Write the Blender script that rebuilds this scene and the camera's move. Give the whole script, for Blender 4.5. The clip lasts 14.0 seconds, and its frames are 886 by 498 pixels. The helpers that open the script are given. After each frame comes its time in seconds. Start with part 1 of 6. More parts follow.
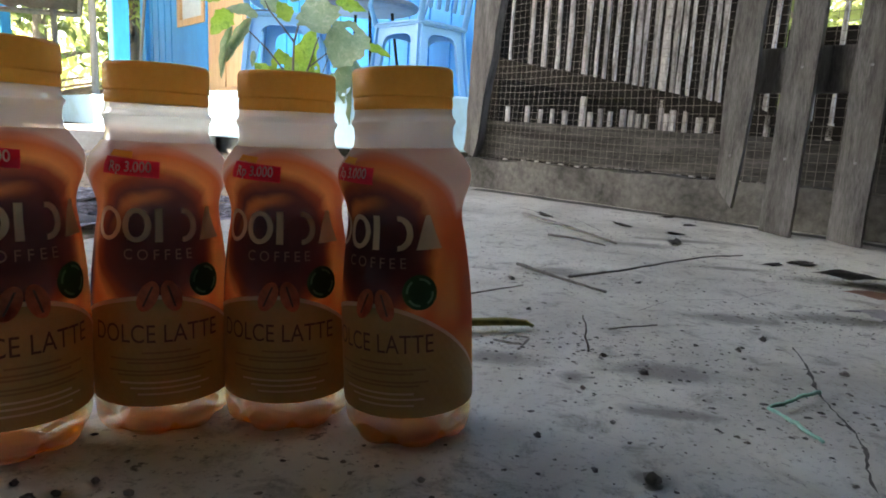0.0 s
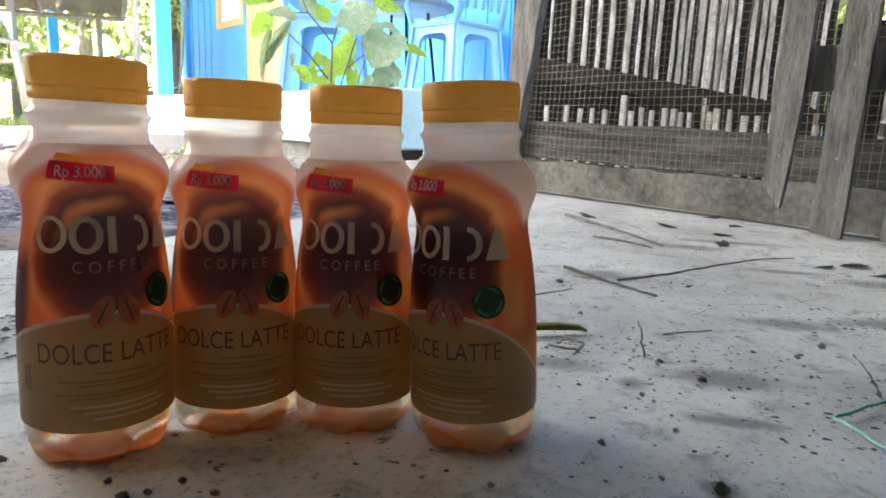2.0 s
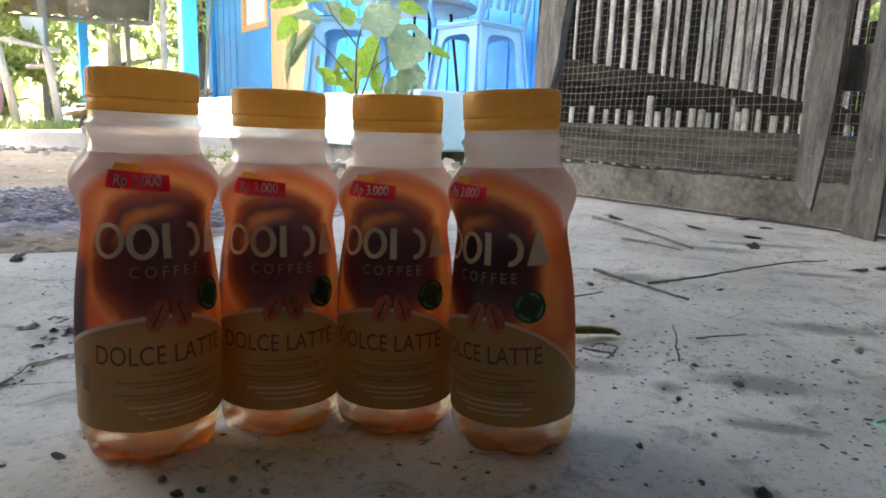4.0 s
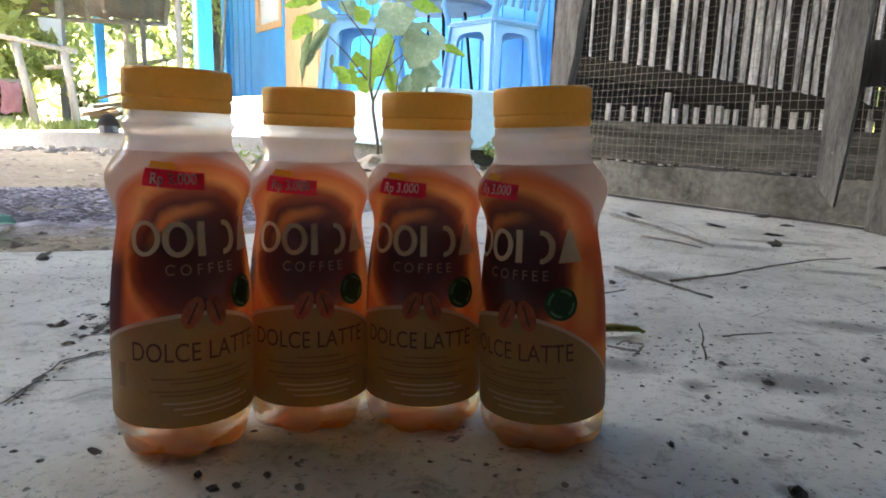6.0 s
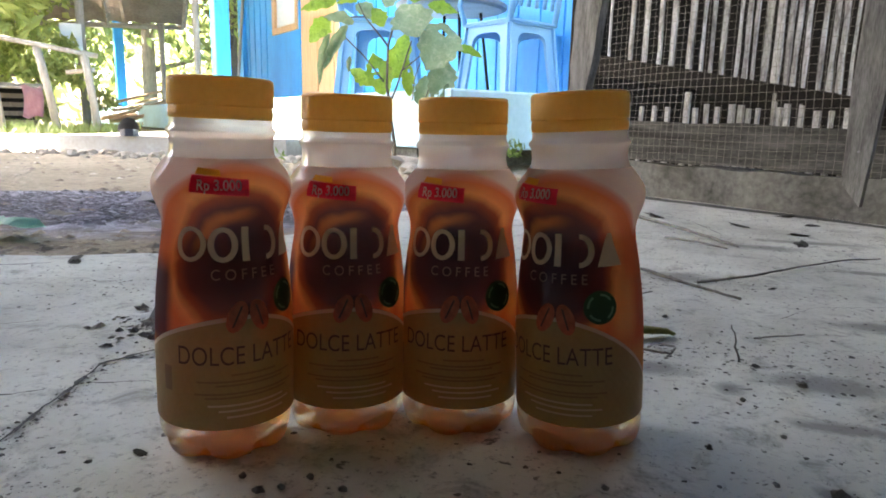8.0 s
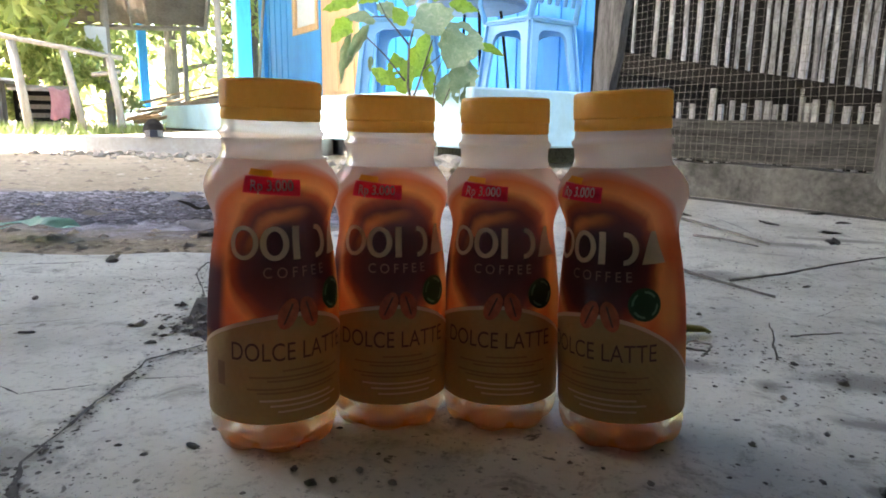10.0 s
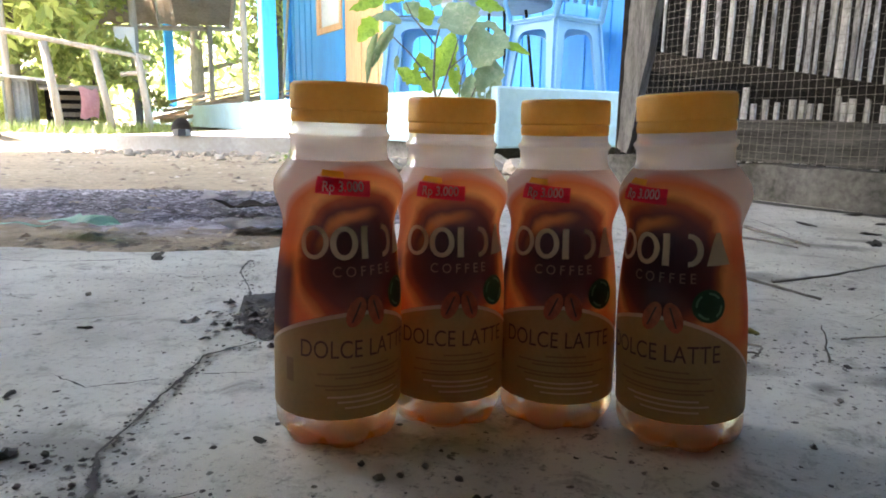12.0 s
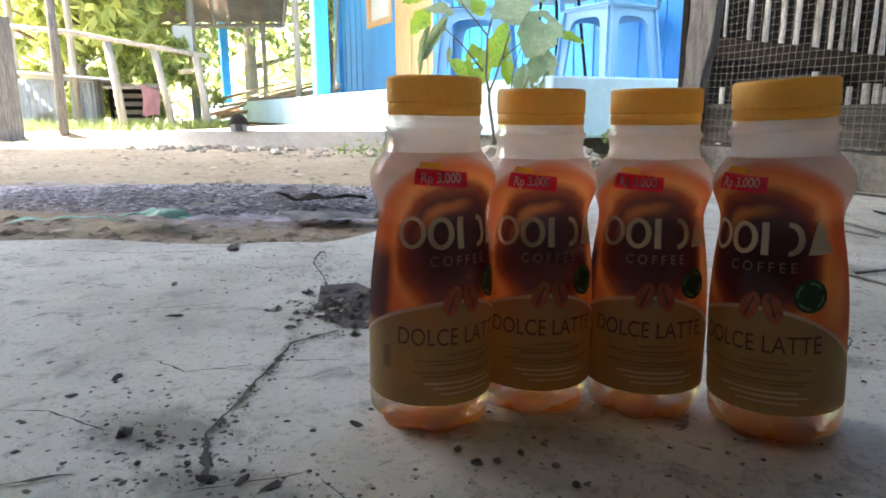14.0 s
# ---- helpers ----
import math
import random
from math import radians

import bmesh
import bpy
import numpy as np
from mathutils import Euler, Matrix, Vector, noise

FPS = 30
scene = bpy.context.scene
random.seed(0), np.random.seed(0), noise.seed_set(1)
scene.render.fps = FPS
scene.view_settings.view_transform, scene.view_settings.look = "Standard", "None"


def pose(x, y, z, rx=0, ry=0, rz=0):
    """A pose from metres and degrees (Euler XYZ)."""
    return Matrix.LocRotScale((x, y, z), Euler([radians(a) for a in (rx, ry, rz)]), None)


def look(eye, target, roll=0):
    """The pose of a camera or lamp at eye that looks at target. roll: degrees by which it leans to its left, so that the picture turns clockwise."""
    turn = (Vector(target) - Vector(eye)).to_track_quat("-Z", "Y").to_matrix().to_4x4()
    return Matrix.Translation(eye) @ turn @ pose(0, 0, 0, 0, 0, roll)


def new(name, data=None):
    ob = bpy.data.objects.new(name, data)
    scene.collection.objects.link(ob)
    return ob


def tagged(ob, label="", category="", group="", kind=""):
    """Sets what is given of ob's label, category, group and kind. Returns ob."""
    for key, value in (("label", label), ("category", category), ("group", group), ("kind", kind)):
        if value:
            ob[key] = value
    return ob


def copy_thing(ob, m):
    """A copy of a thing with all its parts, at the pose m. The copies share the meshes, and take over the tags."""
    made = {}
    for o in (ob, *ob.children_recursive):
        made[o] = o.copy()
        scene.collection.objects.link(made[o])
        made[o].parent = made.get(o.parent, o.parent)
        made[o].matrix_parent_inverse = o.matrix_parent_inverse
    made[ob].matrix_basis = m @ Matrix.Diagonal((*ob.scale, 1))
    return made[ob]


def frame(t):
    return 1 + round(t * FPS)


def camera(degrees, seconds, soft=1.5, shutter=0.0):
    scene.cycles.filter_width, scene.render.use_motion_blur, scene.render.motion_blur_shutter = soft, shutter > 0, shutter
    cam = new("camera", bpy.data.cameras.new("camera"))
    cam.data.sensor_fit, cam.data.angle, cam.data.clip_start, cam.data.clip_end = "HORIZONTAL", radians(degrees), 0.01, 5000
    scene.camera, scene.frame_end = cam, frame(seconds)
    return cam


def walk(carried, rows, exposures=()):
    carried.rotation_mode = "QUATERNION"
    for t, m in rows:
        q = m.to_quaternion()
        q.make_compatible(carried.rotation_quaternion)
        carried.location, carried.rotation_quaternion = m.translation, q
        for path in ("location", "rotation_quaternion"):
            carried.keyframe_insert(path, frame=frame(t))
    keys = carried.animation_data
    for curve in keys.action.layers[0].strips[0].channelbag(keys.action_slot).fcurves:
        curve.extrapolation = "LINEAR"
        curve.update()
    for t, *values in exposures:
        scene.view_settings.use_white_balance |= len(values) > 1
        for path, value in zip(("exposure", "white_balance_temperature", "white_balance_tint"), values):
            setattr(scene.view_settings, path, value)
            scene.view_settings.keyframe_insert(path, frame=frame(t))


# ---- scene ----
cam = camera(68.4, 14.0, 1.8)
PATH = [
    (0, (0.105, 0.126, 0.127), (-0.164, 2.075, -0.232), 2.8),
    (0.5, (0.101, 0.125, 0.129), (-0.201, 2.069, -0.233), 2.7),
    (1, (0.096, 0.122, 0.131), (-0.236, 2.061, -0.23), 2.6),
    (1.5, (0.094, 0.121, 0.131), (-0.255, 2.056, -0.233), 2.4),
    (2, (0.092, 0.119, 0.132), (-0.277, 2.049, -0.237), 2.3),
    (2.5, (0.09, 0.117, 0.132), (-0.3, 2.044, -0.235), 2.2),
    (3, (0.088, 0.115, 0.133), (-0.321, 2.038, -0.236), 2.1),
    (5.5, (0.08, 0.112, 0.135), (-0.38, 2.023, -0.235), 1.8),
    (6, (0.078, 0.111, 0.134), (-0.394, 2.018, -0.242), 1.7),
    (6.5, (0.077, 0.11, 0.133), (-0.406, 2.013, -0.245), 1.7),
    (7, (0.074, 0.109, 0.134), (-0.418, 2.01, -0.242), 1.5),
    (9.5, (0.063, 0.102, 0.136), (-0.496, 1.984, -0.244), 1.0),
    (10, (0.06, 0.1, 0.136), (-0.512, 1.979, -0.245), 0.8),
    (10.5, (0.057, 0.099, 0.137), (-0.53, 1.972, -0.246), 0.7),
    (11, (0.053, 0.097, 0.137), (-0.551, 1.965, -0.247), 0.7),
    (11.5, (0.049, 0.094, 0.137), (-0.567, 1.958, -0.249), 0.6),
    (12, (0.044, 0.091, 0.137), (-0.587, 1.95, -0.248), 0.8),
    (12.5, (0.041, 0.089, 0.138), (-0.612, 1.939, -0.252), 0.8),
    (13, (0.038, 0.087, 0.137), (-0.64, 1.927, -0.255), 0.5),
    (13.5, (0.035, 0.083, 0.138), (-0.678, 1.909, -0.261), 0.2),
    (14, (0.028, 0.08, 0.137), (-0.739, 1.881, -0.273), -0.2),
]
EXPOSURE = [(0, 3.3, 6900, 16), (0.4, 4.22, 6900, 16), (1.5, 4.2, 6900, 16), (3.0, 3.84, 6900, 16), (6.5, 3.62, 6900, 16), (9.5, 3.6, 6900, 16), (14, 3.64, 6900, 16)]
walk(cam, [(t, look(eye, target, roll)) for t, eye, target, roll in PATH], EXPOSURE)

# ---- world, sun, exposure ----
SUN_DIR = Vector((-0.95, -0.30, 1.05)).normalized()
world = bpy.data.worlds.new("world")
scene.world = world
world.use_nodes = True
wn, wl = world.node_tree.nodes, world.node_tree.links
sky = wn.new("ShaderNodeTexSky")
sky.sky_type = "NISHITA"
sky.sun_disc = False
sky.sun_elevation = math.asin(SUN_DIR.z)
sky.sun_rotation = math.atan2(SUN_DIR.x, SUN_DIR.y)
sky.air_density, sky.dust_density = 1.0, 3.0
wn["Background"].inputs["Strength"].default_value = 0.15
wl.new(sky.outputs[0], wn["Background"].inputs["Color"])
sun = new("sun", bpy.data.lights.new("sun", "SUN"))
sun.data.energy, sun.data.angle, sun.data.color = 5.0, radians(0.6), (1.0, 0.95, 0.86)
sun.matrix_world = look(SUN_DIR * 30, (0, 0, 0))


# ---- materials ----
def shader(name):
    m = bpy.data.materials.new(name)
    m.use_nodes = True
    nt = m.node_tree
    return m, nt, nt.nodes["Principled BSDF"]


def node(nt, kind, **values):
    n = nt.nodes.new(kind)
    for k, v in values.items():
        n.inputs[k.replace("_", " ")].default_value = v
    return n


def ramp(nt, fac, stops):
    r = nt.nodes.new("ShaderNodeValToRGB")
    e = r.color_ramp.elements
    while len(e) < len(stops):
        e.new(0.5)
    for el, (p, c) in zip(e, stops):
        el.position, el.color = p, (*c, 1) if len(c) == 3 else c
    nt.links.new(fac, r.inputs[0])
    return r.outputs[0]


def coords(nt, stretch=(1, 1, 1), kind="Object"):
    tc = nt.nodes.new("ShaderNodeTexCoord")
    mp = nt.nodes.new("ShaderNodeMapping")
    mp.inputs["Scale"].default_value = stretch
    nt.links.new(tc.outputs[kind], mp.inputs[0])
    return mp.outputs[0]


def noise_of(nt, vec, scale, detail=5, rough=0.6, distort=0.0):
    n = node(nt, "ShaderNodeTexNoise", Scale=scale, Detail=detail, Roughness=rough, Distortion=distort)
    nt.links.new(vec, n.inputs["Vector"])
    return n.outputs["Fac"]


def mixc(nt, fac, a, b, mode="MIX"):
    m = nt.nodes.new("ShaderNodeMix")
    m.data_type, m.blend_type = "RGBA", mode
    for s, x in ((m.inputs[0], fac), (m.inputs[6], a), (m.inputs[7], b)):
        if hasattr(x, "links"):
            nt.links.new(x, s)
        else:
            s.default_value = x if isinstance(x, (int, float)) else (*x, 1)
    return m.outputs[2]


def surface(name, dark, light, scale=8.0, fine=60.0, rough=0.8, bump=0.3, dist=0.002, stretch=(1, 1, 1), metal=0.0,
            stain=None, stain_scale=2.0, through_light=0.0, vary=0.0, spec=0.4):
    """Two scales of variation, bump, optional stains, optional light passing through."""
    m, nt, b = shader(name)
    vec = coords(nt, stretch)
    big, small = noise_of(nt, vec, scale), noise_of(nt, vec, fine, 8)
    add = node(nt, "ShaderNodeMath")
    add.operation = "MULTIPLY_ADD"
    add.inputs[1].default_value = 0.45
    nt.links.new(small, add.inputs[0])
    half = node(nt, "ShaderNodeMath")
    half.operation = "MULTIPLY"
    half.inputs[1].default_value = 0.55
    nt.links.new(big, half.inputs[0])
    nt.links.new(half.outputs[0], add.inputs[2])
    col = ramp(nt, add.outputs[0], [(0.33, dark), (0.66, light)])
    if stain:
        s = noise_of(nt, vec, stain_scale, 6, 0.65, 0.6)
        col = mixc(nt, ramp(nt, s, [(0.52, (0, 0, 0)), (0.68, (0.8, 0.8, 0.8))]), col, stain)
    if vary:
        oi = nt.nodes.new("ShaderNodeObjectInfo")
        k = ramp(nt, oi.outputs["Random"], [(0, (1 - vary,) * 3), (1, (1 + vary,) * 3)])
        col = mixc(nt, 1.0, col, k, "MULTIPLY")
    nt.links.new(col, b.inputs["Base Color"])
    b.inputs["Roughness"].default_value = rough
    b.inputs["Metallic"].default_value = metal
    b.inputs["Specular IOR Level"].default_value = spec
    bp = node(nt, "ShaderNodeBump", Strength=bump, Distance=dist)
    nt.links.new(add.outputs[0], bp.inputs["Height"])
    nt.links.new(bp.outputs[0], b.inputs["Normal"])
    if through_light:
        tr = nt.nodes.new("ShaderNodeBsdfTranslucent")
        nt.links.new(col, tr.inputs[0])
        mx = nt.nodes.new("ShaderNodeMixShader")
        mx.inputs[0].default_value = through_light
        nt.links.new(b.outputs[0], mx.inputs[1])
        nt.links.new(tr.outputs[0], mx.inputs[2])
        nt.links.new(mx.outputs[0], nt.nodes["Material Output"].inputs[0])
    return m


def slab_material():
    m, nt, b = shader("slab_concrete")
    vec = coords(nt)
    big, mid, small = noise_of(nt, vec, 3.5, 6, 0.65, 0.4), noise_of(nt, vec, 36, 8, 0.72, 0.5), noise_of(nt, vec, 230, 8, 0.75)
    col = ramp(nt, big, [(0.34, (0.39, 0.385, 0.345)), (0.50, (0.58, 0.58, 0.525)), (0.66, (0.68, 0.68, 0.62))])
    col = mixc(nt, ramp(nt, mid, [(0.53, (0, 0, 0)), (0.66, (0.8, 0.8, 0.8))]), col, (0.25, 0.245, 0.22))
    col = mixc(nt, ramp(nt, small, [(0.545, (0, 0, 0)), (0.66, (0.8, 0.8, 0.8))]), col, (0.18, 0.177, 0.16))
    pits = noise_of(nt, vec, 75, 4, 0.6, 0.3)
    col = mixc(nt, ramp(nt, pits, [(0.665, (0, 0, 0)), (0.70, (0.9, 0.9, 0.9))]), col, (0.10, 0.097, 0.09))
    # damp and soot stains with their own shapes
    for x, y, rx, ry in ((0.255, 0.617, 0.050, 0.020), (0.335, 0.64, 0.05, 0.022), (0.41, 0.79, 0.075, 0.028), (0.186, 0.487, 0.045, 0.022), (0.129, 0.738, 0.045, 0.03), (0.091, 0.485, 0.030, 0.018), (0.176, 0.43, 0.028, 0.010), (0.132, 0.466, 0.010, 0.012), (0.237, 0.94, 0.05, 0.025), (0.315, 0.824, 0.05, 0.012), (0.159, 0.364, 0.010, 0.010), (-0.19, 0.275, 0.045, 0.03), (0.30, 1.0, 0.09, 0.02), (-0.14, 0.25, 0.04, 0.02)):
        mp = nt.nodes.new("ShaderNodeMapping")
        mp.vector_type = "POINT"
        rx, ry = rx * 1.2, ry * 1.15
        mp.inputs["Location"].default_value = (-x / rx, -y / ry, 0)
        mp.inputs["Scale"].default_value = (1 / rx, 1 / ry, 0)
        nt.links.new(vec, mp.inputs[0])
        ln = nt.nodes.new("ShaderNodeVectorMath")
        ln.operation = "LENGTH"
        nt.links.new(mp.outputs[0], ln.inputs[0])
        wob = node(nt, "ShaderNodeMath")
        wob.operation = "MULTIPLY_ADD"
        wob.inputs[1].default_value = 2.0
        nt.links.new(mid, wob.inputs[0])
        nt.links.new(ln.outputs["Value"], wob.inputs[2])
        half = node(nt, "ShaderNodeMath")
        half.operation = "MULTIPLY"
        half.inputs[1].default_value = 0.5
        nt.links.new(wob.outputs[0], half.inputs[0])
        col = mixc(nt, ramp(nt, half.outputs[0], [(0.66, (0.74, 0.74, 0.74)), (0.90, (0, 0, 0))]), col, (0.15, 0.147, 0.132))
    nt.links.new(col, b.inputs["Base Color"])
    b.inputs["Roughness"].default_value = 0.75
    b.inputs["Specular IOR Level"].default_value = 0.35
    bp = node(nt, "ShaderNodeBump", Strength=0.55, Distance=0.0015)
    nt.links.new(small, bp.inputs["Height"])
    bp2 = node(nt, "ShaderNodeBump", Strength=0.35, Distance=0.004)
    nt.links.new(mid, bp2.inputs["Height"])
    nt.links.new(bp2.outputs[0], bp.inputs["Normal"])
    nt.links.new(bp.outputs[0], b.inputs["Normal"])
    return m


CONCRETE = slab_material()
CONCRETE_OLD = surface("old_concrete", (0.050, 0.049, 0.045), (0.205, 0.20, 0.187), 9, 90, 0.9, 1.0, 0.008, stain=(0.05, 0.048, 0.043), stain_scale=7, spec=0.15)
CONCRETE_PALE = surface("pale_concrete", (0.30, 0.28, 0.25), (0.46, 0.44, 0.40), 4, 50, 0.9, 0.4, 0.004, stain=(0.35, 0.31, 0.25))
CRACK = surface("crack_dirt", (0.035, 0.033, 0.032), (0.12, 0.115, 0.11), 60, 300, 0.95, 0.8, 0.001)
WOOD_GREY = surface("weathered_wood", (0.050, 0.049, 0.047), (0.235, 0.23, 0.222), 9, 75, 0.9, 1.0, 0.005, (9, 9, 1.1), stain=(0.085, 0.081, 0.074), stain_scale=2.2, vary=0.12, spec=0.15)
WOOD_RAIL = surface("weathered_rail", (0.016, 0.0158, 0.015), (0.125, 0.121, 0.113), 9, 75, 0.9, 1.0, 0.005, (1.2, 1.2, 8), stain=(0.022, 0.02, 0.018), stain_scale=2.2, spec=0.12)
# dark wood tone, pushed near black to hold the coop's inner shade
WOOD_DARK_SHADE = surface("dark_wood_shade", (0.007, 0.0065, 0.006), (0.025, 0.022, 0.020), 9, 45, 0.9, 0.5, 0.002, (0.6, 6, 6), spec=0.05)
# kept dark so the unseen lean-to returns little light
WOOD_MID = surface("brown_boards", (0.03, 0.028, 0.026), (0.095, 0.09, 0.08), 9, 45, 0.9, 0.5, 0.002, (0.8, 0.8, 6))
SLAT = surface("bleached_slat", (0.10, 0.096, 0.09), (0.60, 0.59, 0.57), 22, 90, 0.9, 0.7, 0.003, (3, 3, 0.8), stain=(0.10, 0.09, 0.08), stain_scale=16, vary=0.25)
WIRE = surface("galvanised_wire", (0.11, 0.10, 0.086), (0.22, 0.205, 0.18), 20, 80, 0.6, 0.1, 0.001, metal=0.4)
BLUE = surface("blue_paint", (0.015, 0.23, 0.58), (0.032, 0.34, 0.73), 3, 40, 0.55, 0.15, 0.002, (1, 1, 0.3), stain=(0.03, 0.22, 0.52), stain_scale=1.5)
PALE_BLUE = surface("pale_blue_paint", (0.34, 0.56, 0.68), (0.48, 0.69, 0.79), 3, 40, 0.7, 0.2, 0.002, stain=(0.36, 0.52, 0.58), stain_scale=4)
DOOR_WOOD = surface("door_wood", (0.50, 0.27, 0.13), (0.68, 0.42, 0.22), 6, 40, 0.5, 0.2, 0.001, (6, 6, 0.5))
CHAIR_BLUE = surface("chair_plastic", (0.13, 0.33, 0.55), (0.18, 0.40, 0.61), 6, 90, 0.4, 0.05, 0.001)
GREY_METAL = surface("grey_sheet", (0.16, 0.16, 0.17), (0.30, 0.30, 0.31), 5, 60, 0.5, 0.1, 0.001)
ZINC = surface("zinc_sheet", (0.36, 0.41, 0.47), (0.58, 0.63, 0.68), 4, 30, 0.55, 0.2, 0.003, stain=(0.26, 0.18, 0.12), stain_scale=2)
WHITE_WOOD = surface("pale_wood", (0.20, 0.18, 0.15), (0.42, 0.39, 0.34), 6, 50, 0.8, 0.3, 0.003, (5, 5, 0.6))
DIRT = None


# ---- builders ----
def obj(name, bm, material, parent=None, label="", smooth=False):
    me = bpy.data.meshes.new(name)
    bm.to_mesh(me)
    bm.free()
    return mesh_obj(name, me, material, parent, label, smooth)


def mesh_obj(name, me, material, parent=None, label="", smooth=False):
    me.materials.append(material)
    if smooth:
        me.polygons.foreach_set("use_smooth", [True] * len(me.polygons))
    ob = new(name, me)
    ob.parent = parent
    if label:
        ob["label"] = label
    return ob


def part(name, bm, material, parent, label="", smooth=False):
    return obj(name, bm, material, parent, label, smooth)


def thing(name, label, category, m=None, group="", kind=""):
    e = new(name)
    e.empty_display_size = 0.05
    if m is not None:
        e.matrix_basis = m
    return tagged(e, label, category, group, kind)


def box(bm, centre, size, turn=None, bevel=0.0, jitter=0.0):
    m = Matrix.Translation(centre) @ (turn or Matrix()) @ Matrix.Diagonal((*size, 1))
    r = bmesh.ops.create_cube(bm, size=1, matrix=m)
    if jitter:
        for vert in r["verts"]:
            vert.co += Vector([random.uniform(-jitter, jitter) for _ in range(3)])
    if bevel:
        edges = {e for vert in r["verts"] for e in vert.link_edges}
        bmesh.ops.bevel(bm, geom=list(edges), offset=bevel, segments=1, affect="EDGES")
    return bm


def boxed(centre, size, turn=None, bevel=0.0, jitter=0.0):
    return box(bmesh.new(), centre, size, turn, bevel, jitter)


def lathe(bm, profile, seg=48, centre=(0, 0, 0), close=False):
    rings = []
    for r, z in profile:
        rings.append([bm.verts.new((centre[0] + r * math.cos(2 * math.pi * i / seg), centre[1] + r * math.sin(2 * math.pi * i / seg), centre[2] + z)) for i in range(seg)])
    for a, b in zip(rings, rings[1:]):
        for i in range(seg):
            bm.faces.new((a[i], a[(i + 1) % seg], b[(i + 1) % seg], b[i]))
    if close:
        bm.faces.new(rings[0][::-1])
        bm.faces.new(rings[-1])
    return bm


def tube(bm, points, radii, seg=7, squash=1.0):
    points = [Vector(p) for p in points]
    if isinstance(radii, (int, float)):
        radii = [radii] * len(points)
    rings = []
    for i, (p, r) in enumerate(zip(points, radii)):
        d = (points[min(i + 1, len(points) - 1)] - points[max(i - 1, 0)]).normalized()
        a = d.orthogonal().normalized() if abs(d.z) > 0.9 else d.cross(Vector((0, 0, 1))).normalized()
        b = a.cross(d).normalized()
        rings.append([bm.verts.new(p + r * (math.cos(2 * math.pi * k / seg) * a + squash * math.sin(2 * math.pi * k / seg) * b)) for k in range(seg)])
    for x, y in zip(rings, rings[1:]):
        for k in range(seg):
            bm.faces.new((x[k], x[(k + 1) % seg], y[(k + 1) % seg], y[k]))
    bm.faces.new(rings[0][::-1])
    bm.faces.new(rings[-1])
    return bm


def prism(bm, outline, z0, z1):
    low = [bm.verts.new((x, y, z0)) for x, y in outline]
    top = [bm.verts.new((x, y, z1)) for x, y in outline]
    n = len(outline)
    for i in range(n):
        bm.faces.new((low[i], low[(i + 1) % n], top[(i + 1) % n], top[i]))
    bm.faces.new(low[::-1])
    bm.faces.new(top)
    bmesh.ops.recalc_face_normals(bm, faces=bm.faces[:])
    return bm


# the yard's two building directions
U = Vector((-0.766, 0.643, 0))
V = Vector((0.643, 0.766, 0))
HOUSE_C = Vector((-1.01, 2.873, 0))
FENCE_O = Vector((0.293, 1.36, 0))
ALONG = Matrix(((U.x, V.x, 0, 0), (U.y, V.y, 0, 0), (0, 0, 1, 0), (0, 0, 0, 1)))
PORCH_Z = 0.28


def hp(s, w, z):
    """A place by the porch: s along its left face, w towards the house wall."""
    return HOUSE_C + s * U + w * V + Vector((0, 0, z))


def fp(s, w, z):
    """A place by the fence: s along it, w behind it."""
    return FENCE_O + s * U + w * V + Vector((0, 0, z))


# ---- ground, slab, unseen roofs and walls ----
def ground_z(x, y):
    d = math.hypot(x, y)
    z = -0.028 - 0.035 * min(1, max(0, (y - 0.9) / 2.0))
    return z + 0.012 * noise.noise((x * 1.7, y * 1.7, 0)) + 0.004 * noise.noise((x * 9, y * 9, 3)) + (0.0 if d < 6 else 0.15 * noise.noise((x * 0.1, y * 0.1, 7)))


def make_ground():
    axis = [-900, -300, -100, -40, -20, -12, -9] + [round(-7 + 0.09 * i, 3) for i in range(112)] + [3.2, 4, 5, 7, 10, 16, 30, 80, 300, 900]
    ys = [-900, -300, -80, -20, -6, -3, -1.5, -0.5] + [round(0.05 * i, 3) for i in range(90)] + [4.6, 4.8, 5, 5.3, 5.7, 6.2, 7, 8, 9, 11, 14, 20, 40, 100, 300, 900]
    nx, ny = len(axis), len(ys)
    verts = [(x, y, ground_z(x, y)) for y in ys for x in axis]
    faces = [(j * nx + i, j * nx + i + 1, (j + 1) * nx + i + 1, (j + 1) * nx + i) for j in range(ny - 1) for i in range(nx - 1)]
    me = bpy.data.meshes.new("ground")
    me.from_pydata(verts, [], faces)
    return tagged(mesh_obj("ground", me, DIRT, smooth=True), "bare sandy dirt yard with burnt patch and litter", "ground", kind="structure")


